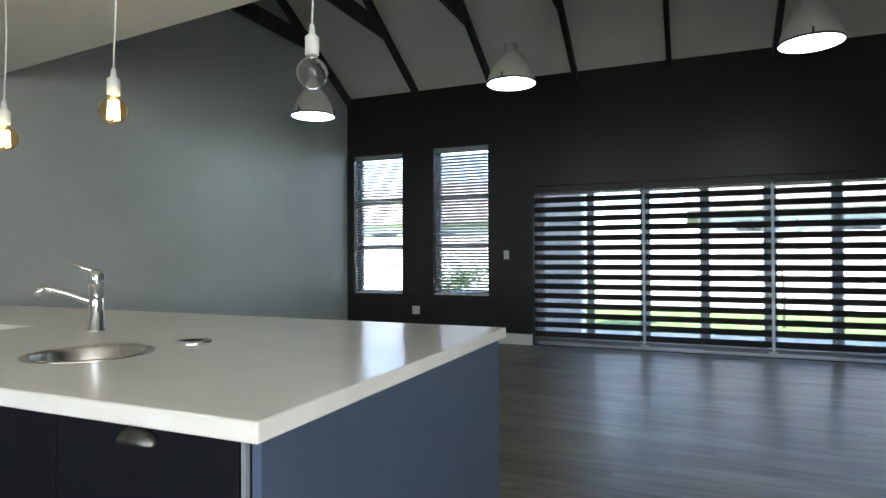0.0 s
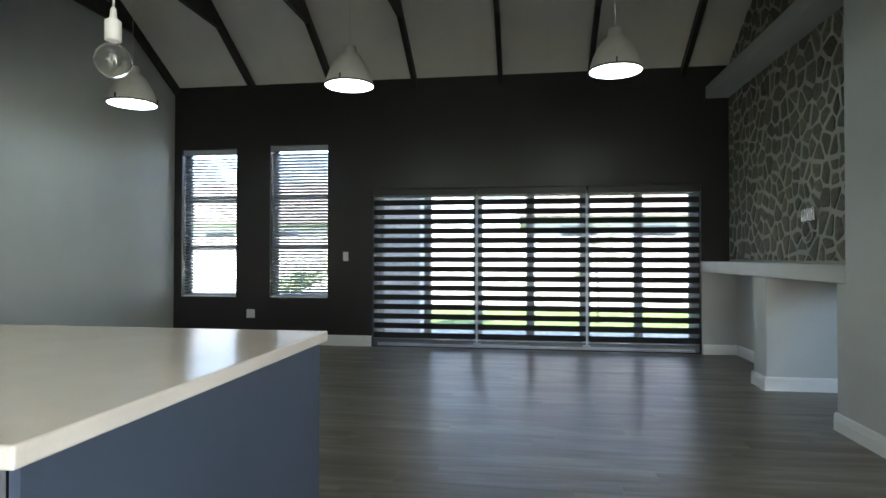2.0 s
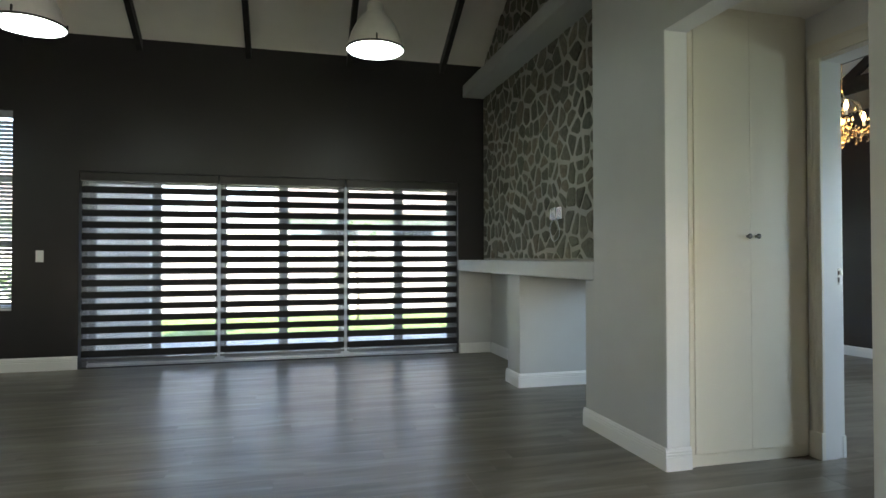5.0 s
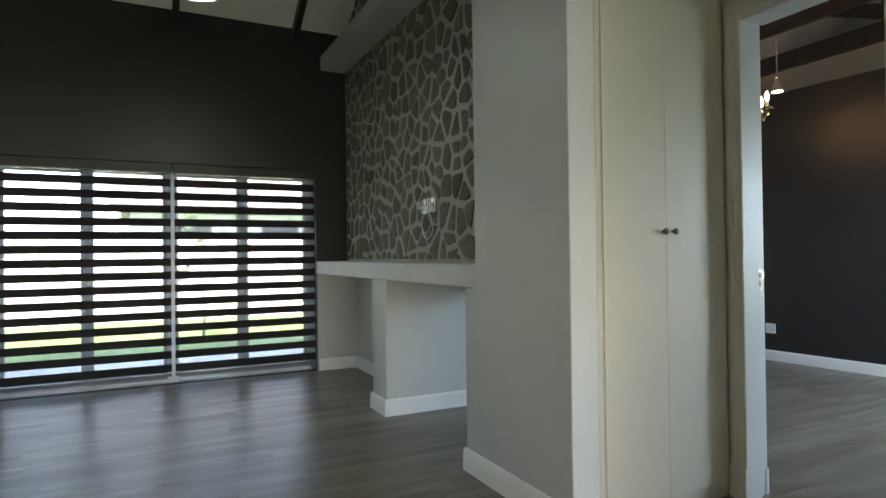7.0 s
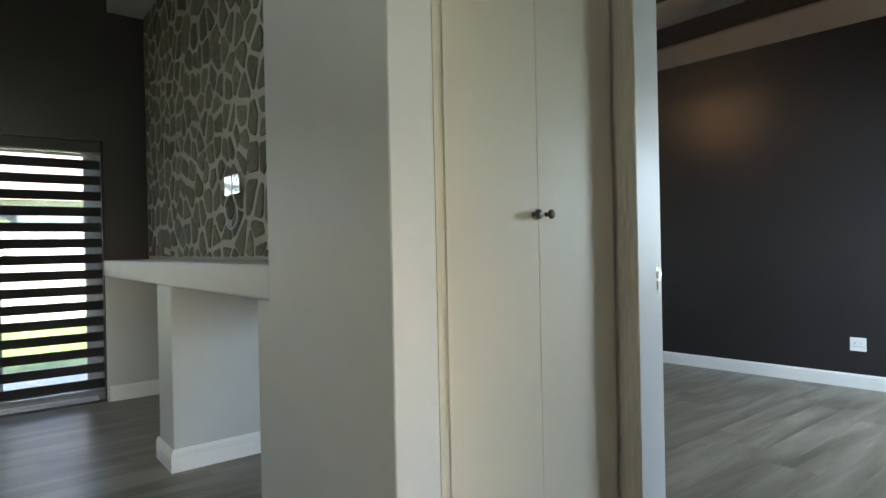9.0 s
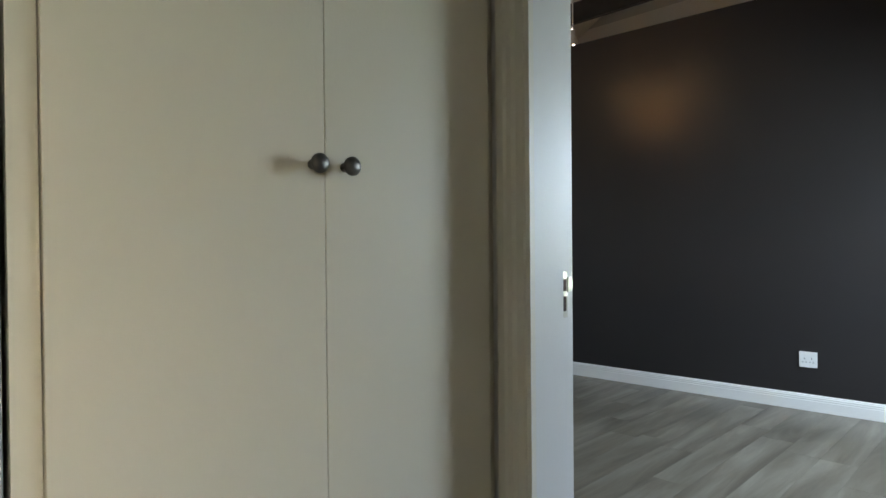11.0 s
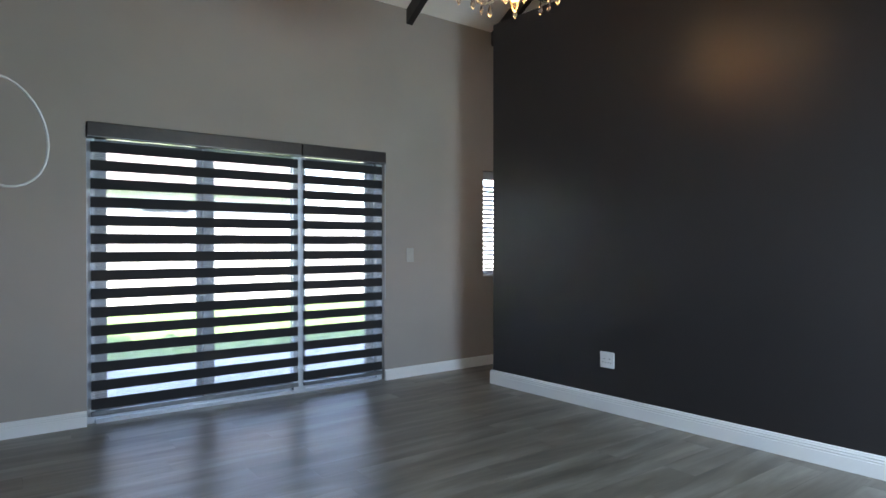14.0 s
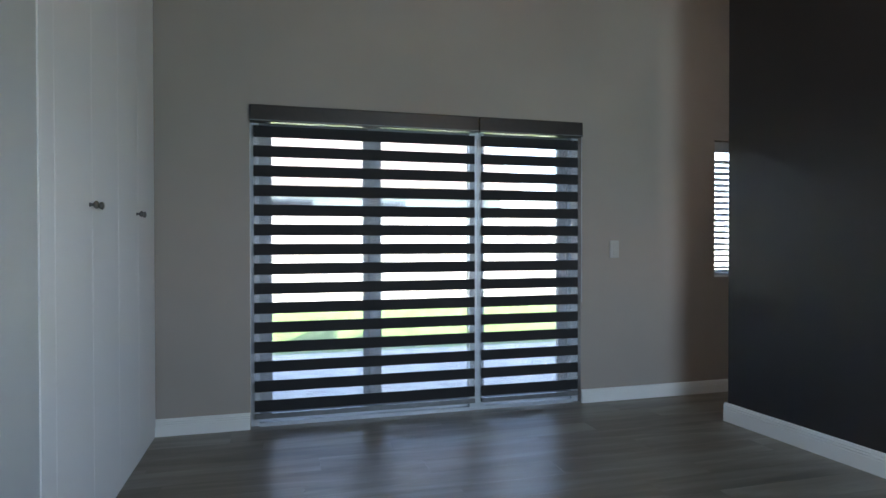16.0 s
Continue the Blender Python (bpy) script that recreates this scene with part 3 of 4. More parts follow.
def zebra(x0, x1, z1, y, pitch, dark, label, cas_h, rail_z, cas_mat=None, top_gap=0.02, inset=0.01):
    """Day-and-night roller blind: opaque bands and sheer bands in turn."""
    b = thing("zebra_blind", ((x0 + x1) / 2, y, rail_z), label, "window blind", "zebra blinds")
    cas = part("cassette", boxes((x0, x1, y - 0.035, y + 0.035, z1 - cas_h, z1), bevel=0.006), cas_mat or M_CASSETTE, b)
    part("lip", bx(x0, x1, y - 0.039, y - 0.0355, z1 - cas_h + 0.004, z1 - cas_h + 0.010), M_RAIL, cas)
    a, e = x0 + inset, x1 - inset
    part("bottom_rail", bx(a, e, y - 0.012, y + 0.012, rail_z, rail_z + 0.03, 0.004), M_RAIL, b)
    z = z1 - cas_h - top_gap
    if top_gap > 0.03:
        part("sheer_band", bx(a, e, y - 0.0004, y + 0.0004, z, z1 - cas_h), M_SHEER, b, "sheer grey mesh")
    first = True
    me = None
    while z > rail_z + 0.03:
        lo = max(z - dark, rail_z + 0.03)
        ob = part("band", bx(a, e, y - 0.0012, y + 0.0012, lo, z), M_BAND, b)
        if me and z - lo > dark - 1e-6:
            c = ob.data
            ob.data = me
            ob.location = (0, 0, z - zref)
            bpy.data.meshes.remove(c)
        elif not me:
            me, zref = ob.data, z
        if lo - (pitch - dark) > rail_z + 0.03:
            part("sheer_band", bx(a, e, y - 0.0004, y + 0.0004, lo - (pitch - dark), lo), M_SHEER, b, "sheer grey mesh")
        z -= pitch
    part("chain", tube([(x1 - 0.008, y - 0.03, z1 - cas_h), (x1 - 0.008, y - 0.03, 0.7)], 0.0022, 6), M_ALU_LT, b)
    return b


for x0, x1 in ((0.006, 1.430), (1.440, 2.872), (2.884, 4.288)):
    zebra(x0, x1, 2.148, YN + 0.045, ZP, ZD, "black and sheer striped zebra blind, lowered over the sliding door", 0.098, 0.075, None, 0.0525)
for x0, x1 in ((5.983, 7.407), (7.411, 8.156)):
    zebra(x0, x1, 1.93, YBN + 0.0, 0.1175, 0.068, "black and sheer striped zebra blind with a brown cassette", 0.10, 0.055, M_BROWN, 0.02, 0.02)


def venetian(h, y, tilt, pitch, label):
    x0, x1, z0, z1 = h
    v = thing("venetian_blind", ((x0 + x1) / 2, y, z0), label, "window blind", "venetian blinds")
    part("valance", bx(x0 + 0.004, x1 - 0.004, y - 0.045, y - 0.03, z1 - 0.085, z1 - 0.004, 0.004), M_SLAT, v)
    part("headrail", bx(x0 + 0.006, x1 - 0.006, y - 0.028, y + 0.028, z1 - 0.06, z1 - 0.008), M_SLAT, v)
    part("bottom_rail", bx(x0 + 0.006, x1 - 0.006, y - 0.026, y + 0.026, z0 + 0.016, z0 + 0.034, 0.004), M_SLAT, v)
    n = int((z1 - z0 - 0.15) / pitch)
    ca, sa = math.cos(tilt), math.sin(tilt)
    ref = None
    for i in range(n):
        z = z0 + 0.07 + i * pitch
        if ref is None:
            prof = [(-0.025, 0), (-0.012, 0.0028), (0, 0.0036), (0.012, 0.0028), (0.025, 0), (0.012, 0.0012), (0, 0.002), (-0.012, 0.0012)]
            bm = prism([(y + p * ca, z + p * sa + q) for p, q in prof], "x", x0 + 0.008, x1 - 0.008)
            ref = part("slat", bm, M_SLAT, v)
            zr = z
        else:
            o = new("slat", ref.data)
            o.parent = v
            o.location = (0, 0, z - zr)
    for fx in (0.16, 0.84):
        xx = x0 + (x1 - x0) * fx
        part("ladder_cord", boxes((xx - 0.001, xx + 0.001, y - 0.027, y - 0.026, z0 + 0.03, z1 - 0.030), (xx - 0.001, xx + 0.001, y + 0.026, y + 0.027, z0 + 0.03, z1 - 0.030)), M_ALU_LT, v)
    return v


venetian(W1, YN + 0.075, radians(-24), 0.044, "grey venetian blind with open slats, lowered")
venetian(W2, YN + 0.075, radians(-41), 0.044, "grey venetian blind with half-tilted slats, lowered")
venetian(BW, YBN + 0.06, radians(-26), 0.044, "grey venetian blind on the small bedroom window")

# ---- chimney stones ----


def clip_poly(poly, nx, ny, c):
    out = []
    for i, p in enumerate(poly):
        q = poly[(i + 1) % len(poly)]
        dp, dq = nx * p[0] + ny * p[1] - c, nx * q[0] + ny * q[1] - c
        if dp <= 0:
            out.append(p)
        if (dp < 0 < dq) or (dq < 0 < dp):
            s = dp / (dp - dq)
            out.append((p[0] + (q[0] - p[0]) * s, p[1] + (q[1] - p[1]) * s))
    return out


def stones(parent, x, y0, y1, z0, z1, cell_y, cell_z, rnd, joined=False):
    """Crazy-laid stones: cells round jittered seeds, drawn in from the joints, proud of the mortar."""
    seeds = []
    nz = int((z1 - z0) / cell_z)
    ny = int((y1 - y0) / cell_y)
    for j in range(nz + 1):
        for i in range(ny + 1):
            if rnd.random() < 0.10:
                continue
            seeds.append((y0 + (i + (0.5 if j % 2 else 0) + rnd.uniform(-0.42, 0.42)) * cell_y, z0 + (j + rnd.uniform(-0.42, 0.42)) * cell_z))
    field = bmesh.new()
    for a in seeds:
        poly = [(y0 + 0.012, z0 + 0.012), (y1 - 0.012, z0 + 0.012), (y1 - 0.012, z1 - 0.012), (y0 + 0.012, z1 - 0.012)]
        for b in seeds:
            if b is a:
                continue
            dx, dy = b[0] - a[0], b[1] - a[1]
            L = math.hypot(dx, dy)
            if L > 0.6 or L < 1e-6:
                continue
            joint = 0.0165 + 0.0085 * math.sin(17 * (a[0] + b[0]) + 11 * (a[1] + b[1]))
            m = (dx * (a[0] + b[0]) / 2 + dy * (a[1] + b[1]) / 2) / L - joint
            poly = clip_poly(poly, dx / L, dy / L, m)
            if len(poly) < 3:
                break
        if len(poly) < 3:
            continue
        area = abs(sum(p[0] * q[1] - q[0] * p[1] for p, q in zip(poly, poly[1:] + poly[:1]))) / 2
        if area < 0.0016:
            continue
        # round the corners and roughen the outline
        ring = []
        for i, p in enumerate(poly):
            o, q = poly[i - 1], poly[(i + 1) % len(poly)]
            for n_, s in ((o, 0.14), (q, 0.14)):
                ring.append((p[0] + (n_[0] - p[0]) * s + rnd.uniform(-0.006, 0.006), p[1] + (n_[1] - p[1]) * s + rnd.uniform(-0.004, 0.004)))
        cy, cz = sum(p[0] for p in ring) / len(ring), sum(p[1] for p in ring) / len(ring)
        bm = field if joined else bmesh.new()
        hgt = rnd.uniform(0.004, 0.010)
        tilt = rnd.uniform(-0.05, 0.05)
        back = [bm.verts.new((x + 0.004 - 0, p[0] - 0, p[1])) for p in ring]
        front = [bm.verts.new((x - hgt - tilt * (p[0] - cy), cy + (p[0] - cy) * 0.93, cz + (p[1] - cz) * 0.93)) for p in ring]
        mid = bm.verts.new((x - hgt - 0.004, cy, cz))
        n = len(ring)
        for i in range(n):
            bm.faces.new((back[i], back[(i + 1) % n], front[(i + 1) % n], front[i]))
            bm.faces.new((front[i], front[(i + 1) % n], mid))
        if not joined:
            bmesh.ops.recalc_face_normals(bm, faces=bm.faces)
            part("stone", bm, M_STONE, parent)
    if joined:
        bmesh.ops.recalc_face_normals(field, faces=field.faces)
        part("stone_field", field, M_STONE_FAR, parent)["kind"] = "stuff"
    else:
        field.free()


rs = random.Random(7)
stones(stone_wall, XSTONE, 4.742, YN, 1.18, 3.27, 0.136, 0.168, rs)
stones(stone_wall, XSTONE, 4.742, YN, 3.43, 4.3, 0.136, 0.168, rs, True)

# ---- island ----
IT = 0.94
SINK, BASIN = (0.482, 1.442, 0.163), (-1.12, -0.33, 1.38, 1.81)
island = thing("kitchen_island", (0, 1.1, 0), "navy painted kitchen island with dark drawer fronts", "kitchen island")
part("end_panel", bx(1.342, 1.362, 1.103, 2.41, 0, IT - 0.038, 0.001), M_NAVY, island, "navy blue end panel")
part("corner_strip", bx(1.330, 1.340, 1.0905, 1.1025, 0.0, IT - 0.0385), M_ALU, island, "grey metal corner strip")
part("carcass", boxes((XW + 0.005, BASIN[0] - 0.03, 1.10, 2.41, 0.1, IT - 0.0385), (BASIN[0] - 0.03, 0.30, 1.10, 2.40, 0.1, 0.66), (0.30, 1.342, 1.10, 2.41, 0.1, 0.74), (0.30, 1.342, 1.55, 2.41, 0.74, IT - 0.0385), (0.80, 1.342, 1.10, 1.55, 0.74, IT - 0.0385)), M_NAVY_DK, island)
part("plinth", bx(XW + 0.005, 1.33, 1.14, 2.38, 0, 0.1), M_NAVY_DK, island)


def cup_pull(parent, x, y, z):
    """Half-dome cup handle."""
    bm = bmesh.new()
    n, m = 14, 6
    grid = []
    for j in range(m + 1):
        b = math.pi / 2 * j / m
        row = []
        for i in range(n + 1):
            a = math.pi * i / n
            row.append(bm.verts.new((x + 0.048 * math.cos(a) * math.cos(b * 0.0), y - 0.026 * math.sin(b) * math.sin(a) ** 0.6, z + 0.034 * math.sin(a) * math.cos(b) - 0.0)))
        grid.append(row)
    for j in range(m):
        for i in range(n):
            f = bm.faces.new((grid[j][i], grid[j][i + 1], grid[j + 1][i + 1], grid[j + 1][i]))
            f.smooth = True
    bmesh.ops.remove_doubles(bm, verts=bm.verts, dist=1e-5)
    bmesh.ops.solidify(bm, geom=bm.faces[:], thickness=0.002)
    part("cup_handle", bm, M_PEWTER, parent, "pewter cup handle")


xs = [1.326, 0.863, 0.34, -0.25, -0.80, -1.4, -2.0, -2.6]
for a, b in zip(xs[1:], xs):
    for z0, z1 in ((0.11, 0.49), (0.494, 0.896)):
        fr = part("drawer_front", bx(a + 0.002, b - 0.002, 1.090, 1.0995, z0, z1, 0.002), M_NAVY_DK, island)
        cup_pull(fr, (a + b) / 2  , 1.090, z1 - 0.030)

worktop = thing("worktop", (0, 1.05, IT - 0.038), "white speckled quartz worktop with a thick edge", "worktop")


def slab_with_holes(x0, x1, y0, y1, z0, z1):
    bm = bmesh.new()

    def loop(pts):
        vs = [bm.verts.new((p[0], p[1], z1)) for p in pts]
        return [bm.edges.new((vs[i], vs[(i + 1) % len(vs)])) for i in range(len(vs))]
    es = loop([(x0, y0), (x1, y0), (x1, y1), (x0, y1)])
    es += loop([(SINK[0] + (SINK[2] - 0.012) * math.cos(2 * math.pi * i / 40), SINK[1] + (SINK[2] - 0.012) * math.sin(2 * math.pi * i / 40)) for i in range(40)])
    es += loop([(BASIN[0], BASIN[2]), (BASIN[1], BASIN[2]), (BASIN[1], BASIN[3]), (BASIN[0], BASIN[3])])
    bmesh.ops.triangle_fill(bm, edges=es, use_beauty=True)
    r = bmesh.ops.extrude_face_region(bm, geom=bm.faces[:])
    for v in r["geom"]:
        if isinstance(v, bmesh.types.BMVert):
            v.co.z = z0
    bmesh.ops.recalc_face_normals(bm, faces=bm.faces)
    rim = [e for e in bm.edges if len(e.link_faces) == 2 and abs(e.calc_face_angle(0)) > 1.2 and all(v.co.x in (x0, x1) or v.co.y in (y0, y1) or abs(v.co.x - x1) < 1e-5 or abs(v.co.y - y0) < 1e-5 or abs(v.co.y - y1) < 1e-5 for v in e.verts)]
    bmesh.ops.bevel(bm, geom=rim, offset=0.005, segments=3, affect="EDGES", profile=0.5)
    return bm


part("slab", slab_with_holes(XW + 0.005, 1.383, 1.068, 2.44, IT - 0.038, IT), M_QUARTZ, worktop)

bowl = thing("round_sink", (SINK[0], SINK[1], IT), "round stainless steel prep bowl set in the worktop", "sink")
R = SINK[2]
part("bowl", lathe([(R, 0.0005), (R, 0.003), (R - 0.012, 0.0045), (R - 0.02, 0.003), (R - 0.026, -0.006), (R - 0.034, -0.05), (R - 0.05, -0.10), (R - 0.08, -0.125), (0.03, -0.13), (0.028, -0.136)], 48, (SINK[0], SINK[1], IT), cap=False), M_STEEL, bowl)
part("drain", lathe([(0.029, 0.0), (0.029, 0.004), (0.02, 0.005), (0.001, 0.003)], 24, (SINK[0], SINK[1], IT - 0.135)), M_CHROME, bowl, "chrome drain strainer")

basin = thing("sink_basin", ((BASIN[0] + BASIN[1]) / 2, 1.47, IT - 0.22), "white undermount kitchen basin in the worktop", "sink")
bx0, bx1, by0, by1 = BASIN
part("basin", boxes((bx0 - 0.012, bx0 - 0.001, by0 - 0.012, by1 + 0.012, IT - 0.22, IT - 0.0395), (bx1 + 0.001, bx1 + 0.012, by0 - 0.012, by1 + 0.012, IT - 0.22, IT - 0.0395), (bx0, bx1, by0 - 0.012, by0 - 0.001, IT - 0.22, IT - 0.0395), (bx0, bx1, by1 + 0.001, by1 + 0.012, IT - 0.22, IT - 0.0395), (bx0, bx1, by0, by1, IT - 0.22, IT - 0.208)), M_WHITE, basin)
part("drain", lathe([(0.045, 0), (0.045, 0.004), (0.03, 0.002), (0.001, 0.001)], 24, ((bx0 + bx1) / 2, 1.47, IT - 0.208)), M_CHROME, basin, "chrome drain")

tx, ty = 0.038, 1.792
tap = thing("mixer_tap", (tx, ty, IT), "chrome single-lever mixer tap", "tap")
part("body", lathe([(0.031, 0), (0.031, 0.006), (0.025, 0.010), (0.024, 0.16), (0.026, 0.165), (0.026, 0.205), (0.022, 0.216), (0.006, 0.221)], 28, (tx, ty, IT)), M_CHROME, tap)
sx, sy = -0.86, -0.5
pts = []
for i in range(9):
    s = i / 8
    pts.append((tx + sx * (0.015 + 0.17 * s), ty + sy * (0.015 + 0.17 * s), IT + 0.105 + 0.075 * s - 0.02 * s * s))
part("spout", tube(pts, [0.014, 0.0135, 0.013, 0.0125, 0.012, 0.0115, 0.0115, 0.012, 0.0125], 14), M_CHROME, tap)
part("nozzle", tube([pts[-1], (pts[-1][0] - 0.012, pts[-1][1] - 0.007, pts[-1][2] - 0.03)], 0.0135, 14), M_CHROME, tap)
part("lever", tube([(tx, ty, IT + 0.214), (tx + sx * 0.05, ty + sy * 0.05, IT + 0.230), (tx + sx * 0.10, ty + sy * 0.10, IT + 0.246)], [0.011, 0.008, 0.006], 10), M_CHROME, tap)

pop = thing("pop_up_socket", (0.592, 1.708, IT), "round steel pop-up power socket in the worktop", "socket")
part("ring", lathe([(0.053, 0), (0.053, 0.004), (0.048, 0.009), (0.040, 0.010), (0.039, 0.003)], 36, (0.592, 1.708, IT), cap=False), M_CHROME, pop)
part("cap", lathe([(0.0385, 0.002), (0.0385, 0.007), (0.028, 0.007), (0.027, 0.004), (0.001, 0.004)], 30, (0.592, 1.708, IT)), M_BLACK, pop, "black recessed lid")

# ---- kitchen pendants ----
M_BULB = glass_mat("clear_bulb_glass", (1, 1, 1), 0.0, 1.45)
M_AMBER = glass_mat("amber_bulb_glass", (1.0, 0.80, 0.50), 0.0, 1.45)
M_FIL_ON = glow("lit_filament", (1.0, 0.78, 0.42), BULB_GLOW)
M_FIL_OFF = plain("dull_filament", (0.35, 0.33, 0.3), 0.4, 0.5)


def bare_pendant(x, y, z, lit):
    """Bulb on a white lampholder and cord; z is the bulb's middle."""
    p = thing("pendant_light", (x, y, z), "bare globe bulb, lit warm, on a white cord and lampholder" if lit else "bare clear globe bulb, unlit, on a white cord and lampholder", "pendant light", "pendants over the island")
    R = 0.053
    prof = [(0.001, -R)]
    for i in range(1, 15):
        a = -math.pi / 2 + i * math.pi / 16.2
        prof.append((R * math.cos(a), R * math.sin(a)))
    prof += [(0.018, R + 0.004), (0.0135, R + 0.016)]
    prof += [(r - 0.0009 if r > 0.002 else 0.0005, h + (0.0009 if h < 0 else 0)) for r, h in prof[::-1]]
    g = part("bulb", lathe(prof, 32, (x, y, z), cap=False), M_AMBER if lit else M_BULB, p)
    g.visible_shadow = False
    bm = bmesh.new()
    for k in range(6):
        a = 2 * math.pi * k / 6
        r0, h0 = (0.019, 0.034) if lit else (0.011, 0.02)
        tube([(x + r0 * math.cos(a), y + r0 * math.sin(a), z - h0), (x + r0 * 0.9 * math.cos(a + 0.4), y + r0 * 0.9 * math.sin(a + 0.4), z + h0)], 0.004 if lit else 0.0007, 6, bm)
    part("filament", bm, M_FIL_ON if lit else M_FIL_OFF, g, "glowing filament cage" if lit else "fine unlit filaments")
    part("lampholder", lathe([(0.016, R + 0.008), (0.023, R + 0.010), (0.0235, R + 0.068), (0.018, R + 0.073), (0.011, R + 0.078), (0.008, R + 0.108), (0.004, R + 0.112)], 28, (x, y, z)), M_PLASTIC, p, "white lampholder")
    n = 12
    part("cord", tube([(x + 0.006 * math.sin(5.0 * i / n + x * 9) * math.sin(math.pi * i / n), y + 0.004 * math.sin(4 * i / n), z + R + 0.11 + (2.58 - z - R - 0.11) * i / n) for i in range(n + 1)], 0.0035, 8), M_CABLE, p)
    part("ceiling_rose", lathe([(0.05, 2.6 - z - 0.001), (0.048, 2.6 - z - 0.018), (0.008, 2.6 - z - 0.024)], 24, (x, y, z)), M_PLASTIC, p)


bare_pendant(0.866, 1.945, 1.816, False)
bare_pendant(-0.041, 1.92, 1.777, True)
bare_pendant(-0.714, 1.92, 1.722, True)

# ---- lounge pendants ----


def bell_lamp(x, y, z, top):
    """Industrial enamel bell; z is the rim."""
    p = thing("bell_pendant", (x, y, z), "white enamel industrial bell pendant, lit", "pendant light", "bell pendants")
    prof = [(0.232, 0.0), (0.229, 0.02), (0.216, 0.07), (0.192, 0.14), (0.157, 0.21), (0.12, 0.262), (0.09, 0.29), (0.069, 0.302), (0.066, 0.368), (0.060, 0.377), (0.02, 0.379)]
    inner = [(r - 0.003, h + 0.001) for r, h in prof[:7]][::-1]
    part("shade", lathe(prof + [(0.03, 0.288)] + inner + [(0.232, 0.0)], 48, (x, y, z), cap=False), M_SHADE, p)
    part("rim", lathe([(0.230, -0.006), (0.236, -0.006), (0.238, 0.004), (0.236, 0.010), (0.230, 0.010), (0.230, -0.006)], 48, (x, y, z), cap=False), M_BLACK, p, "black rubber rim")
    part("diffuser", lathe([(0.2295, 0.001), (0.2295, -0.004), (0.18, -0.014), (0.10, -0.022), (0.001, -0.025)], 40, (x, y, z), cap=False), M_LAMP, p, "glowing white glass diffuser")
    for k in range(3):
        a = math.radians(-95 + 120 * k)
        cx, cy = x + 0.232 * math.cos(a), y + 0.232 * math.sin(a)
        part("clip", boxes((cx - 0.006, cx + 0.006, cy - 0.006, cy + 0.006, z - 0.006, z + 0.055)), M_BLACK, p)
    part("stem", tube([(x, y, z + 0.375), (x, y, top)], 0.0025, 8), M_SHADE, p)


for x, z in ((-1.86, 2.77), (0.42, 2.865), (2.90, 2.90)):
    bell_lamp(x, 5.8, z, EAVE + (YN - 5.8) * PITCH)

# ---- plates and switches ----


def wall_plate(name, label, category, c, normal, w, h, holes, rocker=False, mat=None):
    """A small square plate on a wall. normal: 'x-', 'y-'."""
    p = thing(name, c, label, category)
    ax = normal[0]

    def slab(u0, u1, v0, v1, d0, d1, bev=0.0):
        if ax == "x":
            return bx(c[0] - d1, c[0] - d0, c[1] + u0, c[1] + u1, c[2] + v0, c[2] + v1, bev)
        return bx(c[0] + u0, c[0] + u1, c[1] - d1, c[1] - d0, c[2] + v0, c[2] + v1, bev)
    part("plate", slab(-w / 2, w / 2, -h / 2, h / 2, 0.0005, 0.010, 0.003), mat or M_PLASTIC, p)
    for u, v, s in holes:
        part("pin_hole", slab(u - s, u + s, v - s, v + s, 0.0098, 0.0106), M_BLACK, p)
    if rocker:
        for v in rocker:
            part("rocker", slab(-0.012, 0.012, v - 0.016, v + 0.016, 0.0095, 0.0135, 0.001), mat or M_PLASTIC, p)
    return p


M_SATIN = plain("satin_chrome", (0.55, 0.55, 0.55), 0.14, 1.0, 0.02, 20, 0)
M_GREYPL = plain("grey_plastic", (0.42, 0.41, 0.40), 0.35, 0, 0.02, 20, 0)
PINS = [(-0.022, 0.008, 0.0035), (0.022, 0.008, 0.0035), (-0.032, -0.018, 0.003), (-0.012, -0.018, 0.003), (0.012, -0.018, 0.003), (0.032, -0.018, 0.003)]
for py in (6.230, 4.297):
    wall_plate("power_socket", "white double power socket on the charcoal wall", "socket", (dark_x(py), py, 0.357), "x-", 0.112, 0.110, PINS, [0.034]).rotation_euler[2] = math.atan(DK_SLOPE)
wall_plate("power_socket", "white socket plate low on the charcoal lounge wall", "socket", (-1.752, YN, 0.42), "y-", 0.12, 0.12, [])
wall_plate("light_switch", "white light switch on the charcoal wall", "switch", (-0.368, YN, 1.225), "y-", 0.075, 0.125, [], [0.0])
wall_plate("light_switch", "white light switch beside the bedroom sliding door", "switch", (8.415, YBN, 1.062), "y-", 0.07, 0.12, [], [0.022, -0.022], M_GREYPL)
wall_plate("power_socket", "chrome double socket plate on the stone wall", "socket", (XSTONE - 0.02, 6.085, 1.604), "x-", 0.115, 0.115, [(-0.02, 0.01, 0.004), (0.02, 0.01, 0.004)], [0.03], M_SATIN)
wall_plate("power_socket", "chrome double socket plate on the stone wall", "socket", (XSTONE - 0.02, 5.955, 1.604), "x-", 0.115, 0.115, [(-0.02, 0.01, 0.004), (0.02, 0.01, 0.004)], [0.03], M_SATIN)
coil = thing("cable_coil", (XSTONE - 0.03, 6.03, 1.46), "thin grey cable coil hanging below the stone-wall sockets", "cable")
part("cable", tube([(XSTONE - 0.035 - 0.004 * math.sin(3 * a), 6.03 + 0.10 * math.cos(a), 1.45 + 0.10 * math.sin(a)) for a in [0.3 * k + 1.2 for k in range(42)]], 0.0035, 6), M_ALU_LT, coil)

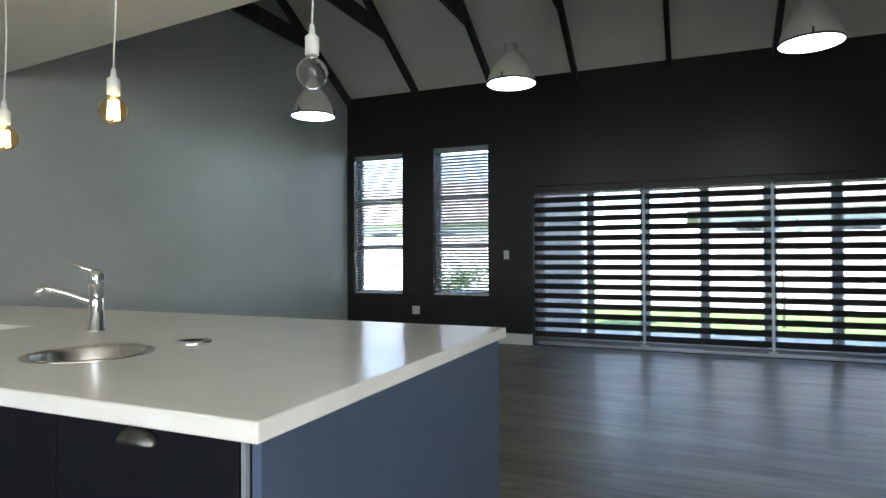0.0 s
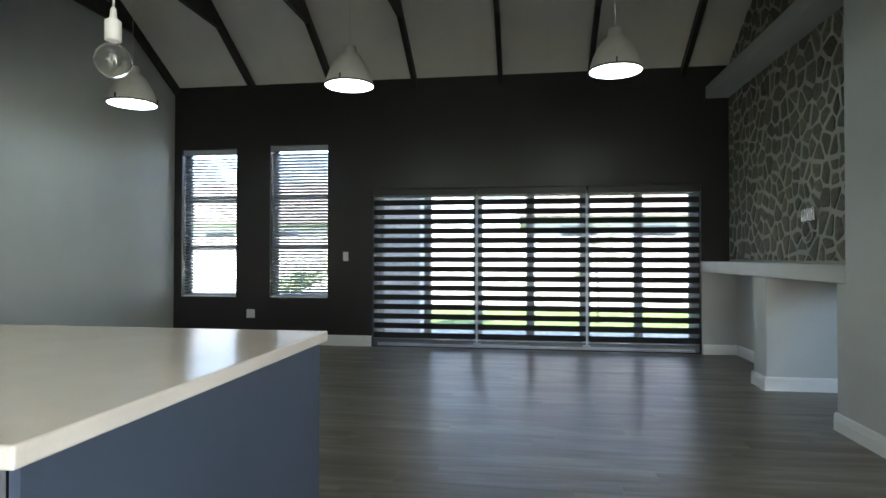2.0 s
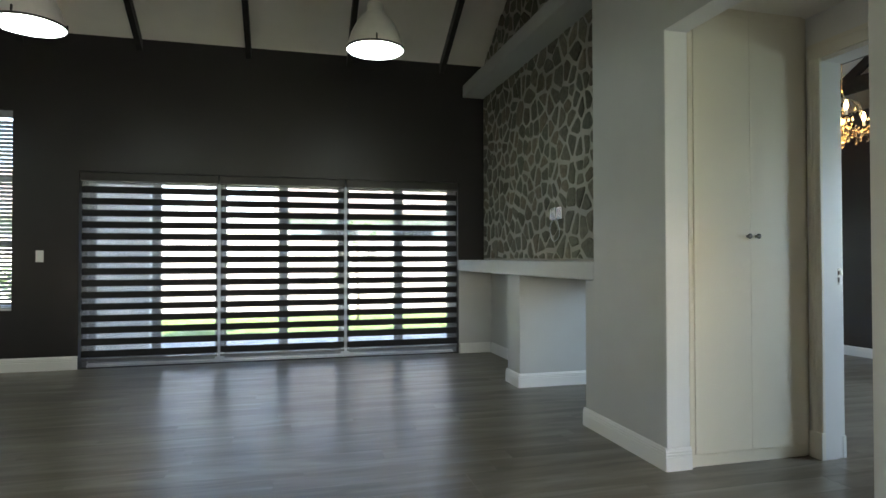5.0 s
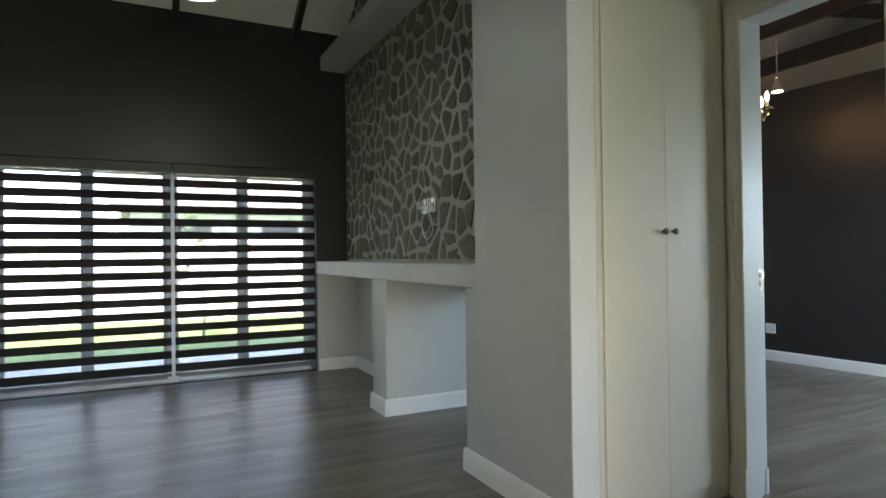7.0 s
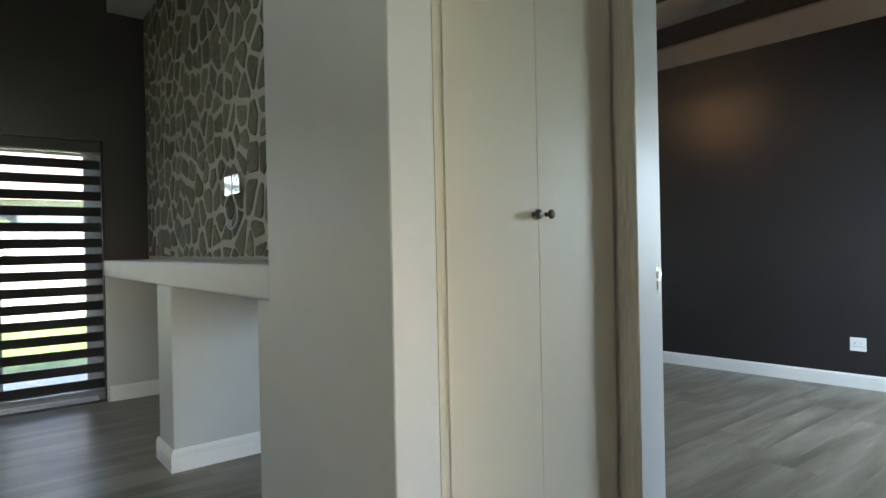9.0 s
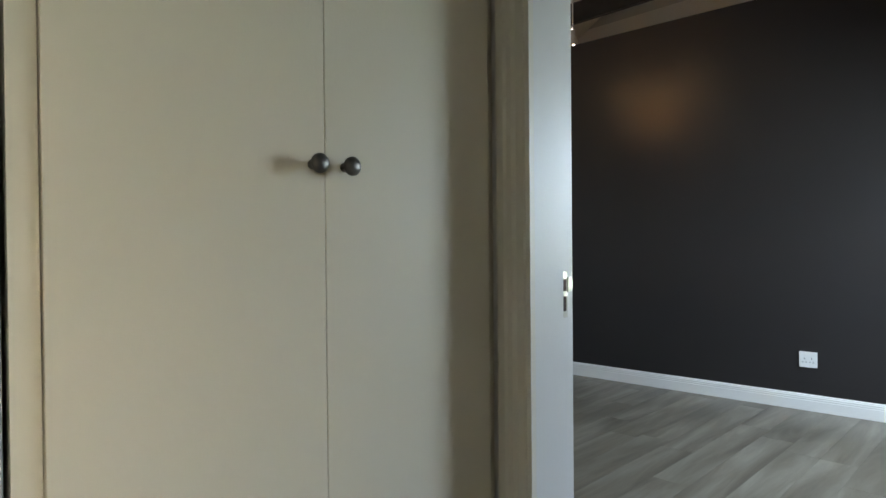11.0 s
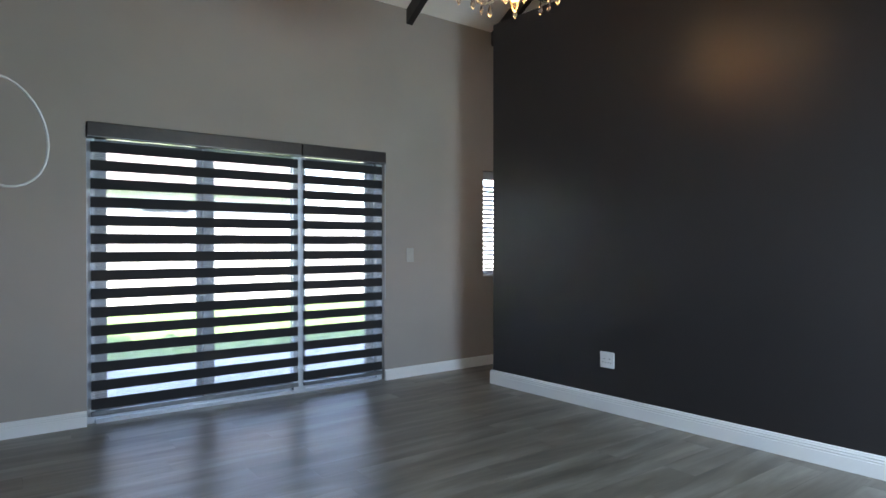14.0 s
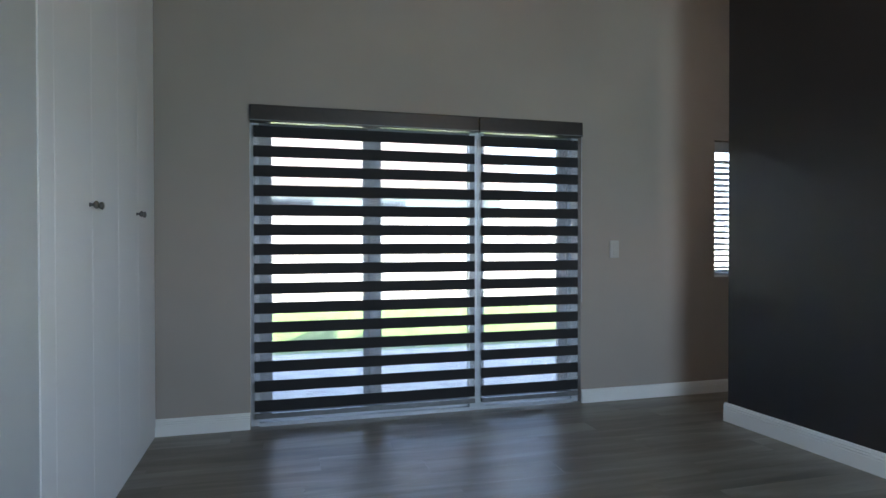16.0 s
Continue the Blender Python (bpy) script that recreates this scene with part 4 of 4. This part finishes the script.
# ---- passage cupboard and door frame ----
cup = thing("built_in_cupboard", (4.9, YC, 0), "cream painted built-in cupboard with two plain doors", "cupboard")
part("stile", bx(4.441, 4.4715, YC, YC + 0.02, 0.0, 2.66), M_CREAM, cup)
part("top_rail", bx(4.4715, 5.254, YC, YC + 0.02, 2.615, 2.66), M_CREAM, cup)
part("plinth", bx(4.4715, 5.254, YC + 0.004, YC + 0.02, 0.0, 0.068), M_CREAM, cup)
part("scribe_strip", bx(5.2545, 5.2915, YC + 0.016, YC + 0.026, 0.0, 2.66), M_CREAM, cup, "recessed cream filler strip beside the door frame")
part("carcass", bx(4.47, 5.235, YC + 0.021, YC + 0.55, 0.0, 2.65), M_CREAM, cup)


def knob(parent, at, way):
    """A turned pewter knob; way: 0 looks along -y, 1 along +x."""
    bm = lathe([(0.008, 0), (0.008, 0.003), (0.005, 0.006), (0.005, 0.012), (0.011, 0.016), (0.0155, 0.021), (0.0155, 0.026), (0.011, 0.030), (0.001, 0.031)], 20)
    rot = Matrix.Rotation(radians(90), 4, "X") if way == 0 else Matrix.Rotation(radians(90), 4, "Y")
    bmesh.ops.transform(bm, matrix=Matrix.Translation(at) @ rot, verts=bm.verts)
    part("knob", bm, M_PEWTER, parent, "round pewter knob")


for a, b, k in ((4.4735, 4.8565, 4.833), (4.8575, 5.2545, 4.894)):
    d = part("cupboard_door", bx(a, b, YC - 0.006, YC - 0.0005 + 0.014, 0.072, 2.611, 0.0015), M_CREAM, cup)
    knob(d, (k, YC - 0.006, 1.322), 0)

dframe = thing("door_frame", (XD0, 3.4, 0), "white painted timber door frame with a steel strike plate", "door frame")
dframe["kind"] = "structure"
HZ = 2.38


def architrave(y_in, y_out, z_top):
    s = 1 if y_out > y_in else -1
    prof = [(XD0 - 0.0005, y_in), (XD0 - 0.016, y_in), (XD0 - 0.020, y_in + s * 0.008), (XD0 - 0.014, y_in + s * 0.018), (XD0 - 0.014, y_in + s * 0.036), (XD0 - 0.020, y_in + s * 0.044), (XD0 - 0.020, y_in + s * 0.056), (XD0 - 0.024, y_in + s * 0.062), (XD0 - 0.024, y_out - s * 0.004), (XD0 - 0.020, y_out), (XD0 - 0.0005, y_out)]
    return prism(prof, "z", 0.16, z_top)


YA = 3.83
part("architrave", architrave(YA, YA + 0.083, HZ + 0.004), M_TRIM, dframe)
part("architrave", architrave(YJS + 0.03, YJS - 0.05, HZ + 0.004), M_TRIM, dframe)
part("architrave", boxes((XD0 - 0.020, XD0 - 0.0005, YJS - 0.05, YA + 0.083, HZ + 0.005, HZ + 0.095), (XD0 - 0.025, XD0 - 0.0202, YJS - 0.05, YA + 0.083, HZ + 0.07, HZ + 0.095)), M_TRIM, dframe)
part("plinth_block", bx(XD0 - 0.03, XD0 - 0.0005, YA - 0.003, YA + 0.089, 0, 0.16, 0.003), M_TRIM, dframe)
part("plinth_block", bx(XD0 - 0.03, XD0 - 0.0005, YJS - 0.056, YJS + 0.033, 0, 0.16, 0.003), M_TRIM, dframe)
# lining with a rebate for the leaf on the bedroom side
part("jamb_lining", prism([(XD0, YJ - 0.0005), (XD0, YA + 0.002), (5.393, YA + 0.002), (5.396, YA + 0.005), (5.396, 3.846), (XD1 + 0.003, 3.846), (XD1 + 0.003, YJ - 0.0005)], "z", 0, HZ), M_WHITE, dframe)
part("jamb_lining", prism([(XD0, YJS + 0.0005), (XD0, YJS + 0.03), (5.375, YJS + 0.03), (5.375, YJS + 0.012), (XD1 + 0.003, YJS + 0.012), (XD1 + 0.003, YJS + 0.0005)], "z", 0, HZ), M_WHITE, dframe)
part("head_lining", bx(XD0, XD1 + 0.003, YJS + 0.031, YA + 0.001, HZ - 0.018, HZ - 0.0005), M_WHITE, dframe)
part("foot_block", bx(XD1 - 0.012, XD1 + 0.012, 3.842, 3.93, 0, 0.13, 0.002), M_WHITE, dframe)
yp = 3.846
sp = part("strike_plate", boxes((5.4030, 5.4270, yp - 0.002, yp - 0.0002, 1.032, 1.132), bevel=0.0005), M_STEEL, dframe, "brushed steel strike plate with two slots")
part("slot", boxes((5.4085, 5.4215, yp - 0.0028, yp - 0.0021, 1.090, 1.116)), plain("slot_rust", (0.05, 0.018, 0.013), 0.8), sp)
part("slot", boxes((5.4085, 5.4215, yp - 0.0028, yp - 0.0021, 1.046, 1.078)), plain("slot_dark", (0.035, 0.016, 0.013), 0.8), sp)
part("lip", prism([(5.4270, 1.088), (5.4400, 1.090), (5.4450, 1.096), (5.4450, 1.112), (5.4400, 1.118), (5.4270, 1.120)], "y", yp - 0.004, yp - 0.002), M_STEEL, sp)

# ---- bedroom ----
ward = thing("built_in_wardrobe", (XB, 7.1, 0), "white painted built-in wardrobe with four plain doors", "wardrobe")
part("body", boxes((XB - 0.0, XB + 0.004, 6.273, YBN - 0.001, 0.0, 2.75)), M_WHITE, ward)
part("plinth", bx(XB + 0.0042, XB + 0.010, 6.275, YBN - 0.001, 0.0, 0.055), M_WHITE, ward)
dy = [6.40, 6.79, 7.165, 7.54, 7.93]
for i in range(4):
    d = part("wardrobe_door", bx(XB + 0.0045, XB + 0.016, dy[i] + 0.001, dy[i + 1] - 0.001, 0.06, 2.74, 0.0006), M_WHITE, ward)
    knob(d, (XB + 0.016, (dy[i + 1] - 0.035) if i % 2 == 0 else (dy[i] + 0.035), 1.255), 1)
part("side_stile", bx(XB + 0.0045, XB + 0.016, 6.274, 6.399, 0.06, 2.74, 0.0006), M_WHITE, ward)

tvc = thing("tv_cable", (XB + 0.014, 5.30, 1.66), "loose white aerial cable looping out from the bedroom wall", "cable")
loop_pts = []
for k in range(34):
    a = 2.3 - 0.21 * k
    loop_pts.append((XB + 0.022 + 0.098 * (1 + math.cos(a)), 5.345 + (0.075 - 0.001 * k) * math.cos(a), 1.39 + (0.165 - 0.0025 * k) * math.sin(a) + 0.001 * k))
part("cable", tube([(XB + 0.013, 5.26, 1.56)] + loop_pts, 0.0032, 8), M_GREYPL, tvc)
part("connector", tube([loop_pts[-1], (loop_pts[-1][0], loop_pts[-1][1] + 0.03, loop_pts[-1][2] - 0.02)], 0.007, 8), M_PEWTER, tvc)
part("outlet_plate", bx(XB + 0.0125, XB + 0.02, 5.21, 5.31, 1.52, 1.62, 0.002), M_PLASTIC, tvc)

# ---- chandelier ----
M_CRYSTAL = glass_mat("crystal", (1.0, 0.96, 0.85), 0.0, 1.35)
M_BRASS = plain("pale_gold_metal", (0.78, 0.62, 0.36), 0.22, 1.0, 0.06, 40, 0)
M_FLAME = glow("candle_bulb", (1.0, 0.70, 0.32), CANDLE_GLOW)
M_SPOT = glow("spot_diffuser", (1.0, 0.98, 0.92), SPOT_GLOW)
CX, CY, CZ = CHAND
ch = thing("chandelier", (CX, CY, CZ), "crystal chandelier with lit candle bulbs and hanging drops", "chandelier")
part("column", lathe([(0.012, 0.02), (0.03, 0.05), (0.045, 0.08), (0.03, 0.11), (0.018, 0.15), (0.03, 0.19), (0.04, 0.22), (0.022, 0.26), (0.016, 0.34), (0.03, 0.38), (0.014, 0.42), (0.006, 0.46)], 20, (CX, CY, CZ)), M_CRYSTAL, ch)
part("bowl", lathe([(0.02, 0.07), (0.05, 0.078), (0.078, 0.10), (0.092, 0.13), (0.095, 0.155), (0.091, 0.156), (0.086, 0.13), (0.07, 0.105), (0.04, 0.086), (0.02, 0.08)], 28, (CX, CY, CZ), cap=False), M_CRYSTAL, ch, "fluted crystal bowl")
part("chain", tube([(CX, CY, CZ + 0.45), (CX, CY, BE + (YBN - CY) * PITCH if CY > BR else BRZ - (BR - CY) * PITCH)], 0.004, 6), M_BRASS, ch)


def drop(x, y, z, s):
    return lathe([(0.001, 0.0), (0.006 * s, -0.012 * s), (0.010 * s, -0.028 * s), (0.007 * s, -0.042 * s), (0.001, -0.05 * s)], 6, (x, y, z))


NARM = 10
for k in range(NARM):
    a = 2 * math.pi * (k + 0.3) / NARM
    ca, sa = math.cos(a), math.sin(a)

    def P(r, h):
        return (CX + r * ca, CY + r * sa, CZ + h)
    arm = part("arm", tube([P(0.03, 0.17), P(0.09, 0.12), P(0.16, 0.085), P(0.23, 0.09), P(0.285, 0.125), P(0.30, 0.165)], 0.0075, 10), M_CRYSTAL, ch, "curved crystal arm")
    part("drip_pan", lathe([(0.008, 0.165), (0.03, 0.17), (0.046, 0.182), (0.047, 0.186), (0.03, 0.175), (0.008, 0.172)], 16, (CX + 0.30 * ca, CY + 0.30 * sa, CZ), cap=False), M_CRYSTAL, arm)
    part("candle", lathe([(0.011, 0.174), (0.011, 0.235), (0.008, 0.238)], 12, (CX + 0.30 * ca, CY + 0.30 * sa, CZ)), M_PLASTIC, arm, "white candle sleeve")
    part("bulb", lathe([(0.007, 0.238), (0.015, 0.255), (0.0165, 0.27), (0.012, 0.292), (0.004, 0.312), (0.001, 0.318)], 12, (CX + 0.30 * ca, CY + 0.30 * sa, CZ)), M_FLAME, arm, "lit candle bulb")
    for j in range(4):
        b = a + (j - 1.5) * 0.09
        part("crystal_drop", drop(CX + 0.305 * math.cos(b), CY + 0.305 * math.sin(b), CZ + 0.178, 1.15 if j == 1 else 0.9), M_CRYSTAL, arm)
    part("crystal_drop", drop(*P(0.185, 0.078), 1.2), M_CRYSTAL, arm)
    b2 = a + math.pi / NARM
    part("upper_scroll", tube([P(0.02, 0.33), P(0.07, 0.37), P(0.12, 0.34), P(0.135, 0.29), P(0.11, 0.27)], 0.005, 8), M_CRYSTAL, ch)
    part("crystal_drop", drop(*P(0.135, 0.285), 1.0), M_CRYSTAL, ch)
    part("crystal_drop", drop(*P(0.25, 0.10), 1.0), M_CRYSTAL, ch)
    bm = bmesh.new()
    for j in range(9):
        s = j / 8
        r = 0.095 + 0.19 * s
        bmesh.ops.create_icosphere(bm, subdivisions=1, radius=0.0055, matrix=Matrix.Translation((CX + r * math.cos(a + 0.22 * math.sin(math.pi * s)), CY + r * math.sin(a + 0.22 * math.sin(math.pi * s)), CZ + 0.155 + 0.02 * s - 0.05 * math.sin(math.pi * s))))
    part("bead_string", bm, M_CRYSTAL, ch)
    part("crystal_drop", drop(CX + 0.09 * math.cos(b2), CY + 0.09 * math.sin(b2), CZ + 0.128, 1.3), M_CRYSTAL, ch)
    part("crystal_drop", drop(CX + 0.045 * math.cos(b2), CY + 0.045 * math.sin(b2), CZ + 0.076, 1.1), M_CRYSTAL, ch)
part("finial", drop(CX, CY, CZ + 0.06, 1.7), M_CRYSTAL, ch)
ch.scale = (1.2, 1.2, 1.2)

spot = thing("ceiling_spotlight", (9.25, 6.33, 3.08), "small white bell spotlight, lit, behind the charcoal wall", "spotlight")
part("shade", lathe([(0.058, 0), (0.052, 0.05), (0.035, 0.10), (0.026, 0.13), (0.026, 0.16), (0.01, 0.162)], 24, (9.25, 6.33, 3.08), cap=False), M_SHADE, spot)
part("diffuser", lathe([(0.056, 0.004), (0.035, -0.004), (0.001, -0.006)], 24, (9.25, 6.33, 3.08), cap=False), M_SPOT, spot)
part("stem", tube([(9.25, 6.33, 3.24), (9.25, 6.33, BE + (YBN - 6.33) * PITCH)], 0.006, 8), M_SHADE, spot)

# ---- garden ----


def leaves(rnd, centre, spread, n, size):
    """Loose small leaves round a point, as one mesh."""
    vs, fs = [], []
    for _ in range(n):
        d = Vector((rnd.gauss(0, 1), rnd.gauss(0, 1), rnd.gauss(0, 1)))
        d = d.normalized() * (rnd.random() ** 0.5)
        c = Vector(centre) + Vector((d.x * spread[0], d.y * spread[1], d.z * spread[2]))
        u = Vector((rnd.gauss(0, 1), rnd.gauss(0, 1), rnd.gauss(0, 0.6))).normalized()
        w = u.orthogonal().normalized()
        s = size * rnd.uniform(0.6, 1.3)
        k = len(vs)
        vs += [c - u * s, c + w * s * 0.4, c + u * s, c - w * s * 0.4]
        fs.append((k, k + 1, k + 2, k + 3))
    return vs, fs


def foliage(name, parent, clumps, n, size, seed):
    rnd = random.Random(seed)
    vs, fs = [], []
    for c, sp_ in clumps:
        a, b = leaves(rnd, c, sp_, n, size)
        k = len(vs)
        vs += a
        fs += [tuple(i + k for i in f) for f in b]
    o = origin_of(parent)
    me = bpy.data.meshes.new(name)
    me.from_pydata([tuple(v - o) for v in vs], [], fs)
    me.materials.append(M_LEAF)
    ob = new(name, me)
    ob.parent = parent
    return ob


tree = thing("young_tree", (3.45, 12.2, -0.06), "slim young garden tree with sparse leaves", "tree")
part("trunk", tube([(3.45, 12.2, -0.06), (3.47, 12.2, 0.5), (3.43, 12.22, 1.0), (3.45, 12.2, 1.7)], [0.03, 0.025, 0.018, 0.006], 8), M_BARK, tree)
rt = random.Random(3)
cl = []
for k in range(14):
    a, h = rt.uniform(0, 6.3), 0.55 + 0.085 * k
    r = 0.42 - 0.017 * k
    e = (3.45 + r * math.cos(a), 12.2 + r * math.sin(a), h + 0.22)
    part("limb", tube([(3.45, 12.2, h), ((3.45 + e[0]) / 2, (12.2 + e[1]) / 2, h + 0.08), e], [0.008, 0.006, 0.003], 5), M_BARK, tree)
    cl.append((e, (0.14, 0.14, 0.10)))
foliage("crown", tree, cl, 26, 0.05, 5)

for i, (x, y, r) in enumerate(((-2.5, 11.6, 0.55), (-1.4, 11.4, 0.6), (-0.9, 11.8, 0.45), (-3.4, 11.9, 0.5))):
    sh = thing("garden_shrub", (x, y, -0.06), "leafy green shrub in the garden bed", "shrub", "shrubs")
    part("stems", tube([(x, y, -0.06), (x + 0.03, y, 0.3), (x, y, 0.7)], [0.025, 0.018, 0.008], 6), M_BARK, sh)
    foliage("crown", sh, [((x + rt.uniform(-0.3, 0.3), y + rt.uniform(-0.3, 0.3), 0.55 + rt.uniform(-0.25, 0.35)), (r * 0.6, r * 0.6, r * 0.5)) for _ in range(7)], 120, 0.05, 20 + i)

col = solid("patio_column", bx(-0.5, 0.36, 9.9, 10.3, -0.05, 3.0, 0.01), M_YARDWALL, "plastered patio column beyond the sliding door", "column")


def neighbour(x0, x1, y0, y1, wall_h, roof_h, label):
    h = thing("house", ((x0 + x1) / 2, (y0 + y1) / 2, -0.2), label, "house", "neighbouring houses")
    part("wall", bx(x0, x1, y0, y1, -0.2, wall_h), M_YARDWALL, h)
    yc = (y0 + y1) / 2
    part("roof", prism([(y0 - 0.5, wall_h - 0.1), (yc, wall_h + roof_h), (y1 + 0.5, wall_h - 0.1), (y1 + 0.5, wall_h + 0.08), (yc, wall_h + roof_h + 0.18), (y0 - 0.5, wall_h + 0.08)], "x", x0 - 0.5, x1 + 0.5), M_ROOF, h)
    n = int((x1 - x0) / 2.6)
    for i in range(n):
        xa = x0 + 1.0 + i * 2.6
        w = part("window", bx(xa, xa + 1.2, y0 - 0.03, y0 + 0.02, wall_h - 1.5, wall_h - 0.4), M_ALU, h)
        part("pane", bx(xa + 0.06, xa + 1.14, y0 - 0.04, y0 - 0.031, wall_h - 1.44, wall_h - 0.46), M_BLACK, w)


neighbour(2.2, 12.5, 21, 28, 2.7, 1.9, "plastered neighbouring house with a terracotta tiled roof")
neighbour(-14.0, -4.2, 22, 29, 2.6, 1.7, "plastered neighbouring house with a low tiled roof")

# ---- floor planks, laid along x ----
PW, PL = 0.178, 1.22
plank_meshes = {}
rp = random.Random(11)
floor_ob = bpy.data.objects["floor"]
far = bmesh.new()
y = YS + 0.0
row = 0
while y < YN - 0.01:
    w = min(PW, YN - y)
    x = XW - rp.uniform(0, PL)
    while x < XE:
        a, b = max(x, XW), min(x + PL, XE)
        x += PL
        if b - a < 0.03:
            continue
        near = (y > 1.5 and -0.9 < (a + b) / 2 < 8.9)
        if not near:
            bm_box(far, a + 0.0004, b - 0.0004, y + 0.0004, y + w - 0.0004, -0.004, 0.0)
            continue
        L = round(b - a, 2)
        key = (L, round(w, 3))
        if key not in plank_meshes:
            plank_meshes[key] = mesh_of("plank", bx(0.0004, L - 0.0004, 0.0004, w - 0.0004, -0.004, 0.0), M_FLOOR)
        o = new("plank", plank_meshes[key])
        o.parent = floor_ob
        o.location = (a, y, 0)
    y += PW
    row += 1
ff = new("plank_field", mesh_of("plank_field", far, M_FLOOR))
ff.parent = floor_ob
ff["kind"] = "stuff"
